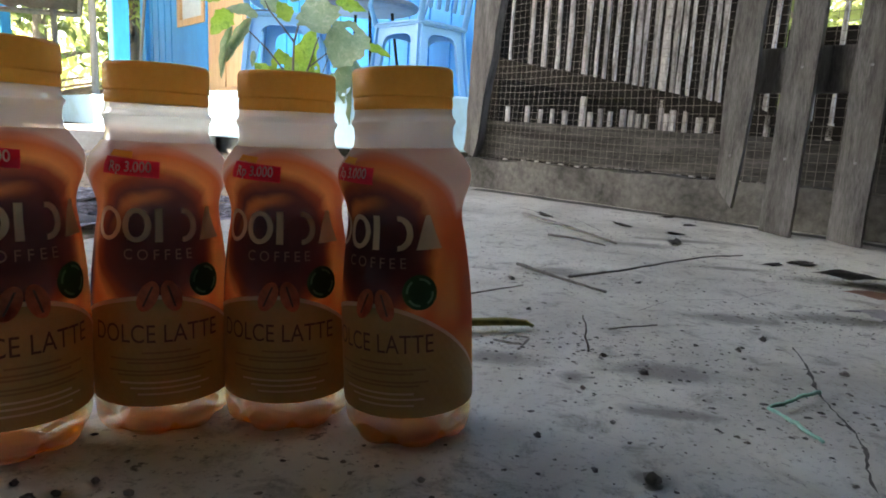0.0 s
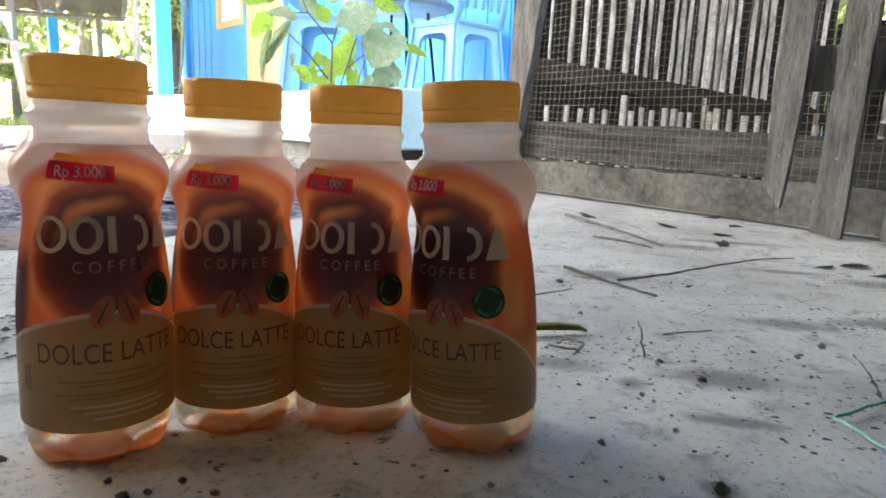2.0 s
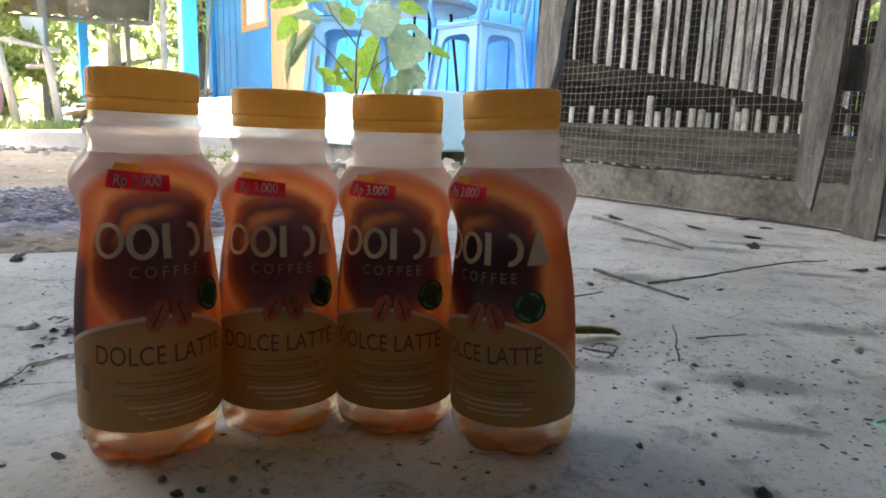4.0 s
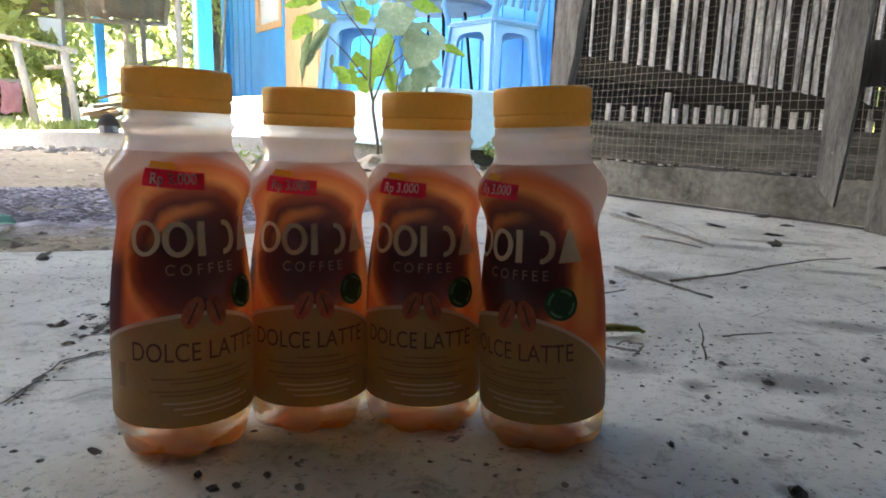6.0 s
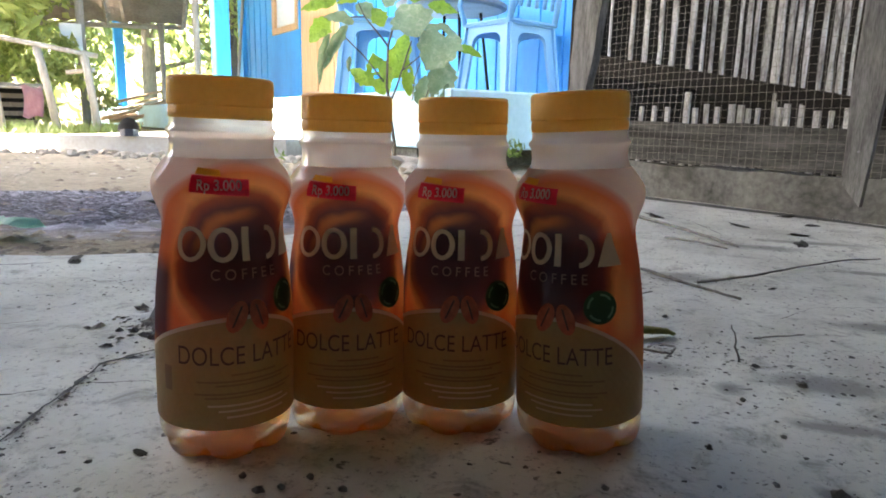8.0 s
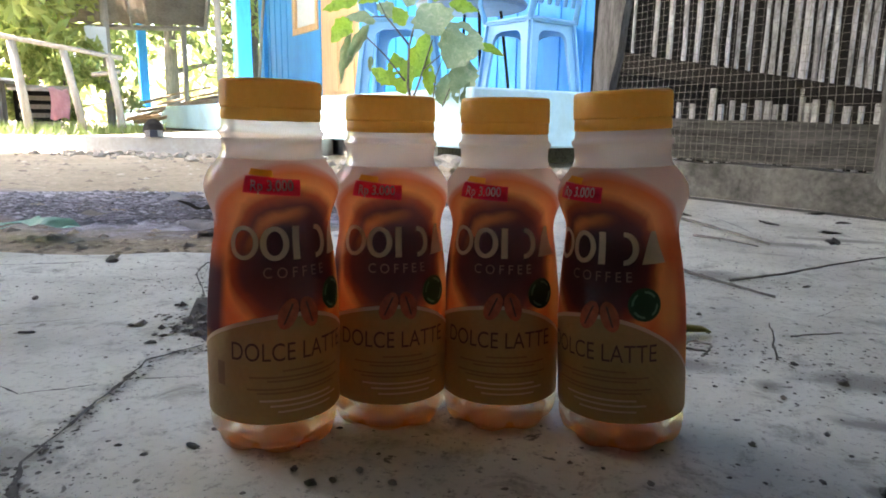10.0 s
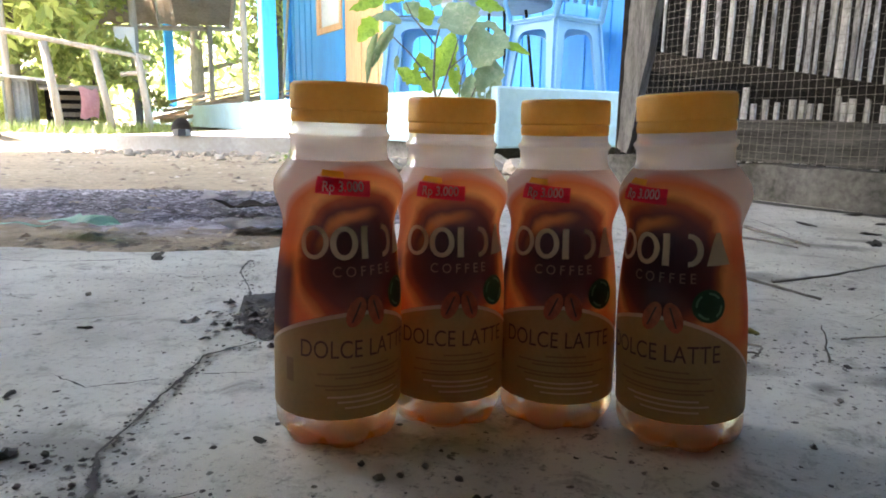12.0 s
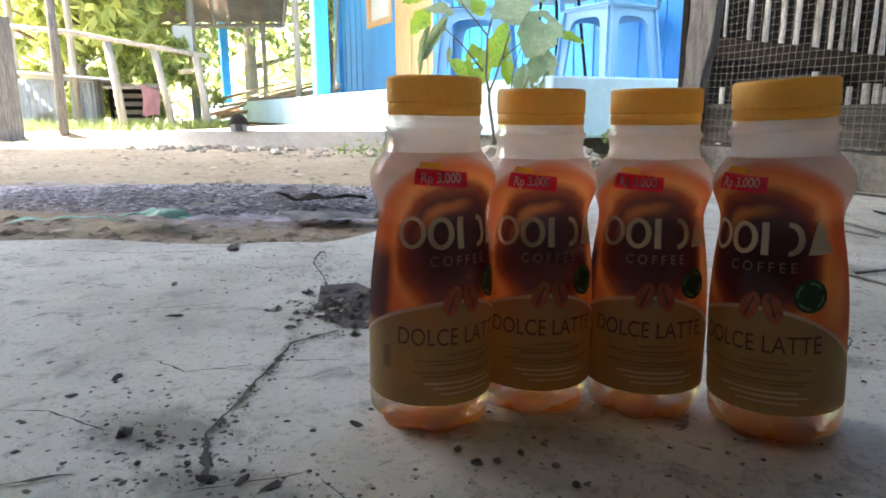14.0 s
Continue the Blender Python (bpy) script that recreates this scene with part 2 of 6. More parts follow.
def dirt_material():
    m, nt, b = shader("yard_dirt")
    vec = coords(nt)
    big, small = noise_of(nt, vec, 2.2, 6), noise_of(nt, vec, 45, 9, 0.7)
    col = mixc(nt, 0.5, ramp(nt, big, [(0.35, (0.22, 0.178, 0.118)), (0.65, (0.41, 0.335, 0.235))]), ramp(nt, small, [(0.35, (0.15, 0.125, 0.09)), (0.65, (0.46, 0.39, 0.29))]))
    # the burnt patch: ash and charcoal
    sep = node(nt, "ShaderNodeMapping")
    sep.inputs["Location"].default_value = (0.95, -1.12, 0)
    rot = node(nt, "ShaderNodeMapping")
    rot.inputs["Rotation"].default_value = (0, 0, radians(-22))
    rot.inputs["Scale"].default_value = (1 / 0.75, 1 / 0.30, 0.01)
    tc = nt.nodes.new("ShaderNodeTexCoord")
    nt.links.new(tc.outputs["Object"], sep.inputs[0])
    nt.links.new(sep.outputs[0], rot.inputs[0])
    ln = nt.nodes.new("ShaderNodeVectorMath")
    ln.operation = "LENGTH"
    nt.links.new(rot.outputs[0], ln.inputs[0])
    ad = node(nt, "ShaderNodeMath")
    ad.operation = "MULTIPLY_ADD"
    ad.inputs[1].default_value = 1.1
    nt.links.new(noise_of(nt, vec, 5, 6), ad.inputs[0])
    nt.links.new(ln.outputs["Value"], ad.inputs[2])
    dv = node(nt, "ShaderNodeMath")
    dv.operation = "MULTIPLY"
    dv.inputs[1].default_value = 0.55
    nt.links.new(ad.outputs[0], dv.inputs[0])
    mask = ramp(nt, dv.outputs[0], [(0.68, (1, 1, 1)), (0.86, (0, 0, 0))])
    ash = ramp(nt, noise_of(nt, vec, 16, 9, 0.75, 0.8), [(0.36, (0.05, 0.048, 0.055)), (0.50, (0.20, 0.19, 0.22)), (0.66, (0.48, 0.47, 0.54))])
    nt.links.new(mixc(nt, mask, col, ash), b.inputs["Base Color"])
    b.inputs["Roughness"].default_value = 0.95
    b.inputs["Specular IOR Level"].default_value = 0.2
    bp = node(nt, "ShaderNodeBump", Strength=0.8, Distance=0.012)
    nt.links.new(small, bp.inputs["Height"])
    nt.links.new(bp.outputs[0], b.inputs["Normal"])
    return m


DIRT = dirt_material()
make_ground()


def ragged(points, step, amp, seed):
    out = []
    for i, (a, b) in enumerate(zip(points, points[1:])):
        n = max(1, int(math.dist(a, b) / step))
        for k in range(n):
            f = k / n
            x, y = a[0] + (b[0] - a[0]) * f, a[1] + (b[1] - a[1]) * f
            out.append((x + amp * noise.noise((x * 9, y * 9, seed)), y + amp * noise.noise((x * 9, y * 9, seed + 5))))
    return out + [points[-1]]


def slab_z(x, y):
    """The worn slab: a slight rise before the bottles and a shallow hollow under them."""
    knots = ((0.20, 0.0), (0.295, 0.0025), (0.338, 0.0009), (0.373, -0.0032), (0.415, -0.0036), (0.56, 0.0))
    if y <= knots[0][0] or y >= knots[-1][0]:
        return 0.0
    for (y0, z0), (y1, z1) in zip(knots, knots[1:]):
        if y <= y1:
            f = (y - y0) / (y1 - y0)
            z = z0 + (z1 - z0) * f * f * (3 - 2 * f)
            break
    g = min(1, max(0, (abs(x + 0.03) - 0.055) / 0.06))
    return z * (1 - g * g * (3 - 2 * g))


edge = ragged([(-3.2, 0.02), (-1.3, 0.38), (-0.70, 0.545), (-0.50, 0.605), (-0.36, 0.655), (-0.335, 0.78), (-0.28, 0.95), (-0.22, 1.25), (-0.14, 1.62), (-0.10, 1.74)], 0.025, 0.022, 1)
slab_outline = edge + [(0.19, 1.50), (0.45, 1.26), (0.9, 0.88), (2.4, -0.4), (2.4, -2.6), (-3.2, -2.6)]
slab_bm = prism(bmesh.new(), slab_outline, -0.055, 0.0)
for axis, low, count, step in ((0, -0.22, 36, 0.012), (1, 0.19, 38, 0.010)):
    for i in range(count):
        at = Vector((0, 0, 0))
        at[axis] = low + i * step
        way = Vector((0, 0, 0))
        way[axis] = 1
        top = [f for f in slab_bm.faces if f.normal.z > 0.5]
        edges = {e for f in top for e in f.edges}
        verts = {vert for f in top for vert in f.verts}
        bmesh.ops.bisect_plane(slab_bm, geom=list(verts) + list(edges) + top, plane_co=at, plane_no=way)
for vert in slab_bm.verts:
    if vert.co.z > -0.01:
        vert.co.z += slab_z(vert.co.x, vert.co.y)
slab = obj("concrete_floor", slab_bm, CONCRETE)
tagged(slab, "pale grey worn concrete floor slab with cracks", "floor", kind="structure")

# unseen light blockers: dark lean-to over this slab end, tin roof shading the yard
roof_pts = [(-9.8, 0.6), (-5.95, 2.15), (-5.2, 2.5), (-4.3, 3.9), (-1.6, 4.5), (-2.0, 1.2), (-2.0, -3.3), (-3.4, -3.3), (-3.4, -1.9), (-5.6, -1.9), (-5.6, -3.3), (-9.8, -3.3)]
tagged(obj("shade_roof", prism(bmesh.new(), roof_pts, 4.2, 4.25), WOOD_RAIL), "unseen grey tin roof added to shade the yard", "roof", kind="structure")
for x, y in ((-2.2, -3.0), (-9.5, -3.0), (-9.5, 0.0)):
    tagged(obj("roof_post", boxed((x, y, 2.05), (0.08, 0.08, 4.3)), WOOD_GREY), "unseen grey wooden post added under the shading roofs", "post", kind="structure")
# the lean-to's unseen roof, its bay opened to the sky for bottle highlights
roof_bm = bmesh.new()
for x0, x1, y0, y1 in ((-0.75, 1.9, -0.9, 1.96), (-1.6, -0.75, -0.9, -0.12), (-1.6, -0.75, 0.28, 1.96)):
    box(roof_bm, ((x0 + x1) / 2, (y0 + y1) / 2, 1.92), (x1 - x0, y1 - y0, 0.04))
tagged(obj("lean_to_shade", roof_bm, WOOD_MID), "unseen brown boarded roof added to cut skylight, with an open bay", "roof", kind="structure")
for x in (-1.55, 1.85):
    tagged(obj("roof_post", boxed((x, -0.85, 0.93), (0.08, 0.08, 1.95)), WOOD_GREY), "unseen grey wooden post added under the shading roofs", "post", kind="structure")
# walls out of view, added to darken the slab and bottle fronts
tagged(obj("blocker_back", boxed((0.15, -0.93, 0.95), (3.5, 0.06, 1.9)), WOOD_MID), "unseen brown board wall added to block light behind the slab", "wall", kind="structure")
tagged(obj("blocker_side", boxed((0.78, 0.15, 0.95), (0.06, 2.1, 1.9)), WOOD_MID), "unseen brown board wall added to block light beside the slab", "wall", kind="structure")

tagged(obj("blocker_left", boxed((-1.45, -0.20, 0.92), (0.06, 1.40, 1.90)), WOOD_MID), "unseen brown board wall added to block light from the left", "wall", kind="structure")

# ---- house ----
house = thing("house", "blue-painted wooden house with a raised concrete porch", "house")


def along_box(s0, s1, w0, w1, z0, z1, bevel=0.0):
    return boxed(hp((s0 + s1) / 2, (w0 + w1) / 2, (z0 + z1) / 2), (abs(s1 - s0), abs(w1 - w0), abs(z1 - z0)), ALONG, bevel)


WALL_W = 1.32
WIN = (4.06, 4.79, 1.07, 2.0)
DOOR = (3.10, 4.02, PORCH_Z, 2.25)
for s0, s1, z0, z1 in ((0.13, DOOR[0], PORCH_Z, 2.6), (DOOR[0], DOOR[1], DOOR[3], 2.6), (DOOR[1], WIN[0], PORCH_Z, 2.6), (WIN[0], WIN[1], PORCH_Z, WIN[2]), (WIN[0], WIN[1], WIN[3], 2.6), (WIN[1], 5.74, PORCH_Z, 2.6)):
    if s1 - s0 > 0.03:
        part("wall", along_box(s0, s1, WALL_W, WALL_W + 0.08, z0, z1), BLUE, house)
part("wall", along_box(0.05, 0.13, WALL_W, WALL_W + 4, -0.05, 2.6), BLUE, house)
part("wall", along_box(5.74, 5.82, WALL_W + 0.08, WALL_W + 4, -0.05, 2.6), BLUE, house)
part("wall", along_box(0.05, 5.82, WALL_W + 4, WALL_W + 4.08, -0.05, 2.6), BLUE, house)
part("corner_post", along_box(5.72, 5.88, WALL_W - 0.05, WALL_W + 0.1, PORCH_Z, 2.6, 0.008), BLUE, house)
for i in range(29):
    s = 0.2 + i * 0.2
    if DOOR[0] - 0.05 < s < WIN[1] + 0.05 or s > 5.7:
        continue
    part("batten", along_box(s - 0.006, s + 0.006, WALL_W - 0.008, WALL_W, PORCH_Z, 2.6), BLUE, house)
part("porch", along_box(-0.40, 12.0, 0.13, WALL_W, 0.03, PORCH_Z, 0.008), PALE_BLUE, house, "pale blue painted concrete porch")
part("porch_foundation", along_box(-0.05, 11.9, 0.19, WALL_W, -0.12, 0.03), CONCRETE_OLD, house)
part("floor_edge", along_box(0.14, 5.73, WALL_W + 0.09, WALL_W + 3.99, 0.05, PORCH_Z - 0.004), PALE_BLUE, house)
# roof above the view; its eave is drawn forward to keep sun off the chairs
part("veranda_roof", along_box(-0.3, 9.0, -1.0, WALL_W + 4.3, 2.6, 2.66), ZINC, house)
door = part("door", along_box(DOOR[0], DOOR[1], WALL_W + 0.01, WALL_W + 0.05, DOOR[2], DOOR[3]), DOOR_WOOD, house, "light brown wooden panel door, shut")
for s0, s1, z0, z1 in ((0.12, 0.38, 0.15, 0.85), (0.50, 0.76, 0.15, 0.85), (0.12, 0.38, 1.0, 1.75), (0.50, 0.76, 1.0, 1.75)):
    part("door_panel", along_box(DOOR[0] + s0, DOOR[0] + s1, WALL_W - 0.004, WALL_W + 0.01, DOOR[2] + z0, DOOR[2] + z1, 0.004), DOOR_WOOD, door)
win = part("window", along_box(WIN[0] + 0.07, WIN[1] - 0.07, WALL_W + 0.02, WALL_W + 0.03, WIN[2] + 0.07, WIN[3] - 0.07), surface("window_pane", (0.45, 0.50, 0.55), (0.62, 0.66, 0.70), 2, 20, 0.15, 0.05, 0.001), house, "pale curtained window pane")
for s0, s1, z0, z1 in ((WIN[0], WIN[1], WIN[2], WIN[2] + 0.07), (WIN[0], WIN[1], WIN[3] - 0.07, WIN[3]), (WIN[0], WIN[0] + 0.07, WIN[2] + 0.07, WIN[3] - 0.07), (WIN[1] - 0.07, WIN[1], WIN[2] + 0.07, WIN[3] - 0.07)):
    part("window_frame", along_box(s0, s1, WALL_W - 0.015, WALL_W + 0.05, z0, z1, 0.003), DOOR_WOOD, win, "light wooden window frame")
for s in (3.0, 7.9):
    part("veranda_post", along_box(s - 0.06, s + 0.06, 0.15, 0.27, PORCH_Z, 2.6, 0.006), BLUE, house, "blue painted veranda post")

apron = [(-2.94, 3.05), (-1.72, 3.36), tuple(hp(1.05, 0.15, 0).xy), tuple(hp(3.6, 0.15, 0).xy)]
tagged(obj("pavement", prism(bmesh.new(), apron, -0.12, 0.035), CONCRETE_PALE), "pale concrete step along the porch", "step", kind="structure")

pole = thing("leaning_pole", "thin pale pole leaning on the blue wall", "pole")
part("shaft", tube(bmesh.new(), [hp(5.25, WALL_W - 0.30, PORCH_Z), hp(5.62, WALL_W - 0.02, 2.0)], 0.018), WHITE_WOOD, pole)

# ---- wire fence ----
kerb_bm = bmesh.new()
box(kerb_bm, fp(-0.18, 0.035, 0.008), (1.36, 0.07, 0.116), ALONG)
bmesh.ops.subdivide_edges(kerb_bm, edges=[e for e in kerb_bm.edges if e.calc_length() > 1], cuts=70)
for vert in kerb_bm.verts:
    vert.co += Vector((0, 0, 0.006 * noise.noise(vert.co * 14))) + V * 0.008 * noise.noise(vert.co * 11)
tagged(obj("kerb", kerb_bm, CONCRETE_OLD, smooth=False), "low rough grey concrete kerb under the fence", "kerb", kind="structure")

fence = thing("wire_fence", "weathered grey board fence with square wire mesh", "fence")


def board_on_fence(name, s0, s1, w, z0a, z1a, z0b, z1b, thick, material, parent, seed, cuts=24, amp=0.004, label=""):
    """A board lying along the fence; its lower and upper heights at either end."""
    bm = bmesh.new()
    rows = []
    for i in range(cuts + 1):
        f = i / cuts
        s = s0 + (s1 - s0) * f
        z0, z1 = z0a + (z0b - z0a) * f, z1a + (z1b - z1a) * f
        j0, j1 = amp * noise.noise((s * 9, seed, 0)), amp * noise.noise((s * 9, seed, 4))
        rows.append([bm.verts.new(fp(s, w + dw, z)) for dw, z in ((0, z0 + j0), (0, z1 + j1), (thick, z1 + j1), (thick, z0 + j0))])
    for a, b in zip(rows, rows[1:]):
        for k in range(4):
            bm.faces.new((a[k], a[(k + 1) % 4], b[(k + 1) % 4], b[k]))
    bm.faces.new(rows[0])
    bm.faces.new(rows[-1][::-1])
    bmesh.ops.recalc_face_normals(bm, faces=bm.faces[:])
    return part(name, bm, material, parent, label)


def plank_up(name, s_low, s_top, width, w, z0, z1, thick, material, parent, seed, cuts=14, amp=0.003, taper=0.0, split=False, label="", flare=0.0):
    """A plank standing against the fence, from (s_low, z0) to (s_top, z1)."""
    bm = bmesh.new()
    rows = []
    for i in range(cuts + 1):
        f = i / cuts
        s, z = s_low + (s_top - s_low) * f, z0 + (z1 - z0) * f
        hw = (width + flare * f) / 2 * (1 - taper * max(0, 1 - f * 4))
        ja, jb = amp * noise.noise((z * 12, seed, 0)), amp * noise.noise((z * 12, seed, 9))
        zl, zr = z, z
        if i == 0:
            zl += (0.03 if split else amp * 1.5)
        rows.append([bm.verts.new(fp(s + o, w + dw, zz)) for o, dw, zz in ((hw + ja, 0, zl), (-hw + jb, 0, zr), (-hw + jb, thick, zr), (hw + ja, thick, zl))])
    for a, b in zip(rows, rows[1:]):
        for k in range(4):
            bm.faces.new((a[k], a[(k + 1) % 4], b[(k + 1) % 4], b[k]))
    bm.faces.new(rows[0][::-1])
    bm.faces.new(rows[-1])
    bmesh.ops.recalc_face_normals(bm, faces=bm.faces[:])
    return part(name, bm, material, parent, label)


board_on_fence("board", 0.49, -0.80, 0.03, 0.071, 0.156, 0.066, 0.128, 0.022, WOOD_RAIL, fence, 1)
board_on_fence("rail", -0.19, -0.80, -0.062, 0.204, 0.266, 0.204, 0.264, 0.03, WOOD_GREY, fence, 2)
plank_up("fence_post", 0.452, 0.398, 0.034, -0.005, 0.07, 0.55, 0.022, WOOD_GREY, fence, 3, amp=0.009, flare=0.060)
plank_up("plank", -0.197, -0.210, 0.042, -0.09, 0.032, 0.60, 0.010, WOOD_GREY, fence, 4, split=True, taper=0.35)
plank_up("plank", -0.276, -0.289, 0.042, -0.09, 0.0, 0.60, 0.010, WOOD_GREY, fence, 5)
plank_up("plank", -0.366, -0.371, 0.042, -0.09, 0.0, 0.60, 0.010, WOOD_GREY, fence, 6)
plank_up("plank", -0.452, -0.455, 0.044, -0.09, 0.0, 0.60, 0.010, WOOD_GREY, fence, 7)
plank_up("plank", -0.545, -0.545, 0.044, -0.09, 0.0, 0.60, 0.010, WOOD_GREY, fence, 8)
for s, z in ((-0.200, 0.11), (-0.284, 0.235), (-0.278, 0.11), (-0.368, 0.235), (-0.366, 0.11)):
    part("nail", tube(bmesh.new(), [fp(s, -0.092, z), fp(s, -0.080, z)], 0.0018), GREY_METAL, fence)

# square wire mesh, slightly slack
wire_v, wire_f = [], []


def wire_at(s, z):
    return fp(s + 0.006 * noise.noise((s * 5, z * 5, 2)), 0.012 + 0.008 * noise.noise((s * 4, z * 4, 8)), z + 0.006 * noise.noise((s * 5, z * 5, 6)))


def wire_line(pts, r=0.00034):
    base = len(wire_v)
    for p in pts:
        wire_v.extend([p + Vector((0, 0, r)) - U * r, p - Vector((0, 0, r)) - U * r, p + U * r * 1.4])
    for i in range(len(pts) - 1):
        for k in range(3):
            wire_f.append((base + 3 * i + k, base + 3 * i + (k + 1) % 3, base + 3 * i + 3 + (k + 1) % 3, base + 3 * i + 3 + k))


PITCH = 0.0138
for i in range(66):
    s = 0.445 - i * PITCH
    low = 0.045 + 0.02 * (0.5 + noise.noise((s * 3, 0, 0)))
    wire_line([wire_at(s, low + (0.62 - low) * k / 20) for k in range(21)])
for j in range(41):
    z = 0.05 + j * PITCH
    wire_line([wire_at(0.45 - 0.90 * k / 40, z) for k in range(41)])
wire_me = bpy.data.meshes.new("wire_mesh")
wire_me.from_pydata(wire_v, [], wire_f)
tagged(mesh_obj("wire_mesh", wire_me, WIRE, fence, "rusty square wire mesh"), kind="stuff")

# ---- slatted coop behind the wire ----
coop = thing("chicken_coop", "old slatted wooden coop with bleached bamboo slats", "coop")
SW = 0.27
board_on_fence("beam", 0.66, -0.55, SW - 0.03, 0.281, 0.334, 0.094, 0.106, 0.025, WOOD_DARK_SHADE, coop, 11, amp=0.002)
board_on_fence("lower_rail", 0.66, -0.55, SW + 0.02, 0.0, 0.12, 0.0, 0.11, 0.03, WOOD_DARK_SHADE, coop, 12, amp=0.002)
random.seed(4)
SLATS = [0.600, 0.527, 0.481, 0.438, 0.401, 0.351, 0.319, 0.293, 0.265, 0.229, 0.208, 0.189, 0.165, 0.138, 0.116, 0.100, 0.078, 0.048, 0.027, 0.009, -0.012, -0.034, -0.06, -0.09, -0.13, -0.17, -0.21, -0.26, -0.31, -0.37]
SLAT_W = [4, 11, 13, 9, 12, 15, 7, 7, 9, 7, 10, 7, 13, 18, 10, 9, 7, 8, 9, 10]
for i, s in enumerate(SLATS):
    wd = 0.00085 * SLAT_W[i % 20]
    low = 0.203 + 0.165 * s + random.uniform(-0.002, 0.006)
    plank_up("slat", s, s + random.uniform(-0.004, 0.004), wd, SW, low, 0.62, 0.007, SLAT, coop, s * 40, cuts=6, amp=0.003)
STUBS = [0.566, 0.501, 0.457, 0.416, 0.375, 0.327, 0.299, 0.270, 0.247, 0.212, 0.191, 0.172, 0.150, 0.119, 0.104, 0.088, 0.06, 0.03, 0.0, -0.03, -0.07, -0.11, -0.16, -0.22, -0.28]
for i, s in enumerate(STUBS):
    top = 0.181 + 0.03 * s + random.uniform(-0.006, 0.008) + (0.030 if i in (5, 13) else 0)
    plank_up("stub", s, s + random.uniform(-0.003, 0.003), random.choice((0.008, 0.010, 0.012)), SW - 0.03, 0.02, top, 0.008, SLAT, coop, s * 31, cuts=4, amp=0.002)
# boards added behind the slats; their blackness stands in for shade inside
part("shade_backing", boxed(fp(0.44, SW + 0.60, 0.5), (0.62, 0.02, 1.1), ALONG), WOOD_DARK_SHADE, coop)
part("shade_backing", boxed(fp(-0.21, SW + 0.60, 0.21), (0.66, 0.02, 0.46), ALONG), WOOD_DARK_SHADE, coop)
part("coop_floor", boxed(fp(0.33, SW + 0.33, 0.07), (0.80, 0.52, 0.02), ALONG), WOOD_DARK_SHADE, coop)
part("coop_roof", boxed(fp(0.30, SW + 0.30, 0.95), (0.90, 0.70, 0.03), ALONG), WOOD_DARK_SHADE, coop)
part("side_wall", boxed(fp(0.74, SW + 0.30, 0.5), (0.02, 0.58, 1.1), ALONG), WOOD_DARK_SHADE, coop)
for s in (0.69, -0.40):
    part("corner_post", boxed(fp(s, SW + 0.06, 0.46), (0.04, 0.04, 0.96), ALONG), WOOD_DARK_SHADE, coop)


# ---- bottles ----
RAD = 1.05
PROFILE = [(0.0184, 0.1345), (0.0186, 0.1325), (0.0188, 0.1310), (0.0199, 0.1300), (0.0199, 0.1290), (0.0189, 0.1272), (0.0187, 0.1235), (0.0193, 0.1205), (0.0212, 0.1175),
           (0.0235, 0.1145), (0.0250, 0.1115), (0.0256, 0.1085), (0.0253, 0.1055), (0.0243, 0.1020), (0.0230, 0.0985), (0.0222, 0.0950), (0.0220, 0.0920), (0.0223, 0.0885), (0.0229, 0.0845), (0.0236, 0.0800),
           (0.0243, 0.0740), (0.0249, 0.0680), (0.0254, 0.0620), (0.0257, 0.0560), (0.0259, 0.0500), (0.0260, 0.0420), (0.0260, 0.0300), (0.0260, 0.0200), (0.0260, 0.0130)]


def body_r(z):
    for (r1, z1), (r0, z0) in zip(PROFILE, PROFILE[1:]):
        if z0 <= z <= z1:
            return RAD * (r0 + (r1 - r0) * (z - z0) / max(1e-6, z1 - z0))
    return RAD * PROFILE[-1][0]


def film(name, tint, clear, gloss_rough=0.18, thick=0.35):
    """Thin milky plastic: some light straight through, some scattered through, a glossy face."""
    m, nt, b = shader(name)
    out = nt.nodes["Material Output"]
    tr, tl = nt.nodes.new("ShaderNodeBsdfTransparent"), nt.nodes.new("ShaderNodeBsdfTranslucent")
    tr.inputs[0].default_value = tl.inputs[0].default_value = (*tint, 1)
    b.inputs["Base Color"].default_value = (*tint, 1)
    b.inputs["Roughness"].default_value = gloss_rough
    m1, m2, m3 = (nt.nodes.new("ShaderNodeMixShader") for _ in range(3))
    m1.inputs[0].default_value, m2.inputs[0].default_value = clear, thick
    nt.links.new(tl.outputs[0], m1.inputs[1])
    nt.links.new(tr.outputs[0], m1.inputs[2])
    nt.links.new(m1.outputs[0], m2.inputs[1])
    nt.links.new(b.outputs[0], m2.inputs[2])
    coat(nt, m2.outputs[0], m3, gloss_rough, 0.17)
    nt.links.new(m3.outputs[0], out.inputs[0])
    return m


def coat(nt, inner, mixer, rough, share=0.05):
    """A clear glossy face over what lies under it."""
    gl = node(nt, "ShaderNodeBsdfGlossy", Roughness=rough)
    bp = node(nt, "ShaderNodeBump", Strength=0.12, Distance=0.001)
    nt.links.new(noise_of(nt, coords(nt), 90, 3), bp.inputs["Height"])
    nt.links.new(bp.outputs[0], gl.inputs["Normal"])
    mixer.inputs[0].default_value = share
    nt.links.new(inner, mixer.inputs[1])
    nt.links.new(gl.outputs[0], mixer.inputs[2])


PET = film("bottle_plastic", (0.86, 0.81, 0.78), 0.36, 0.09, 0.16)


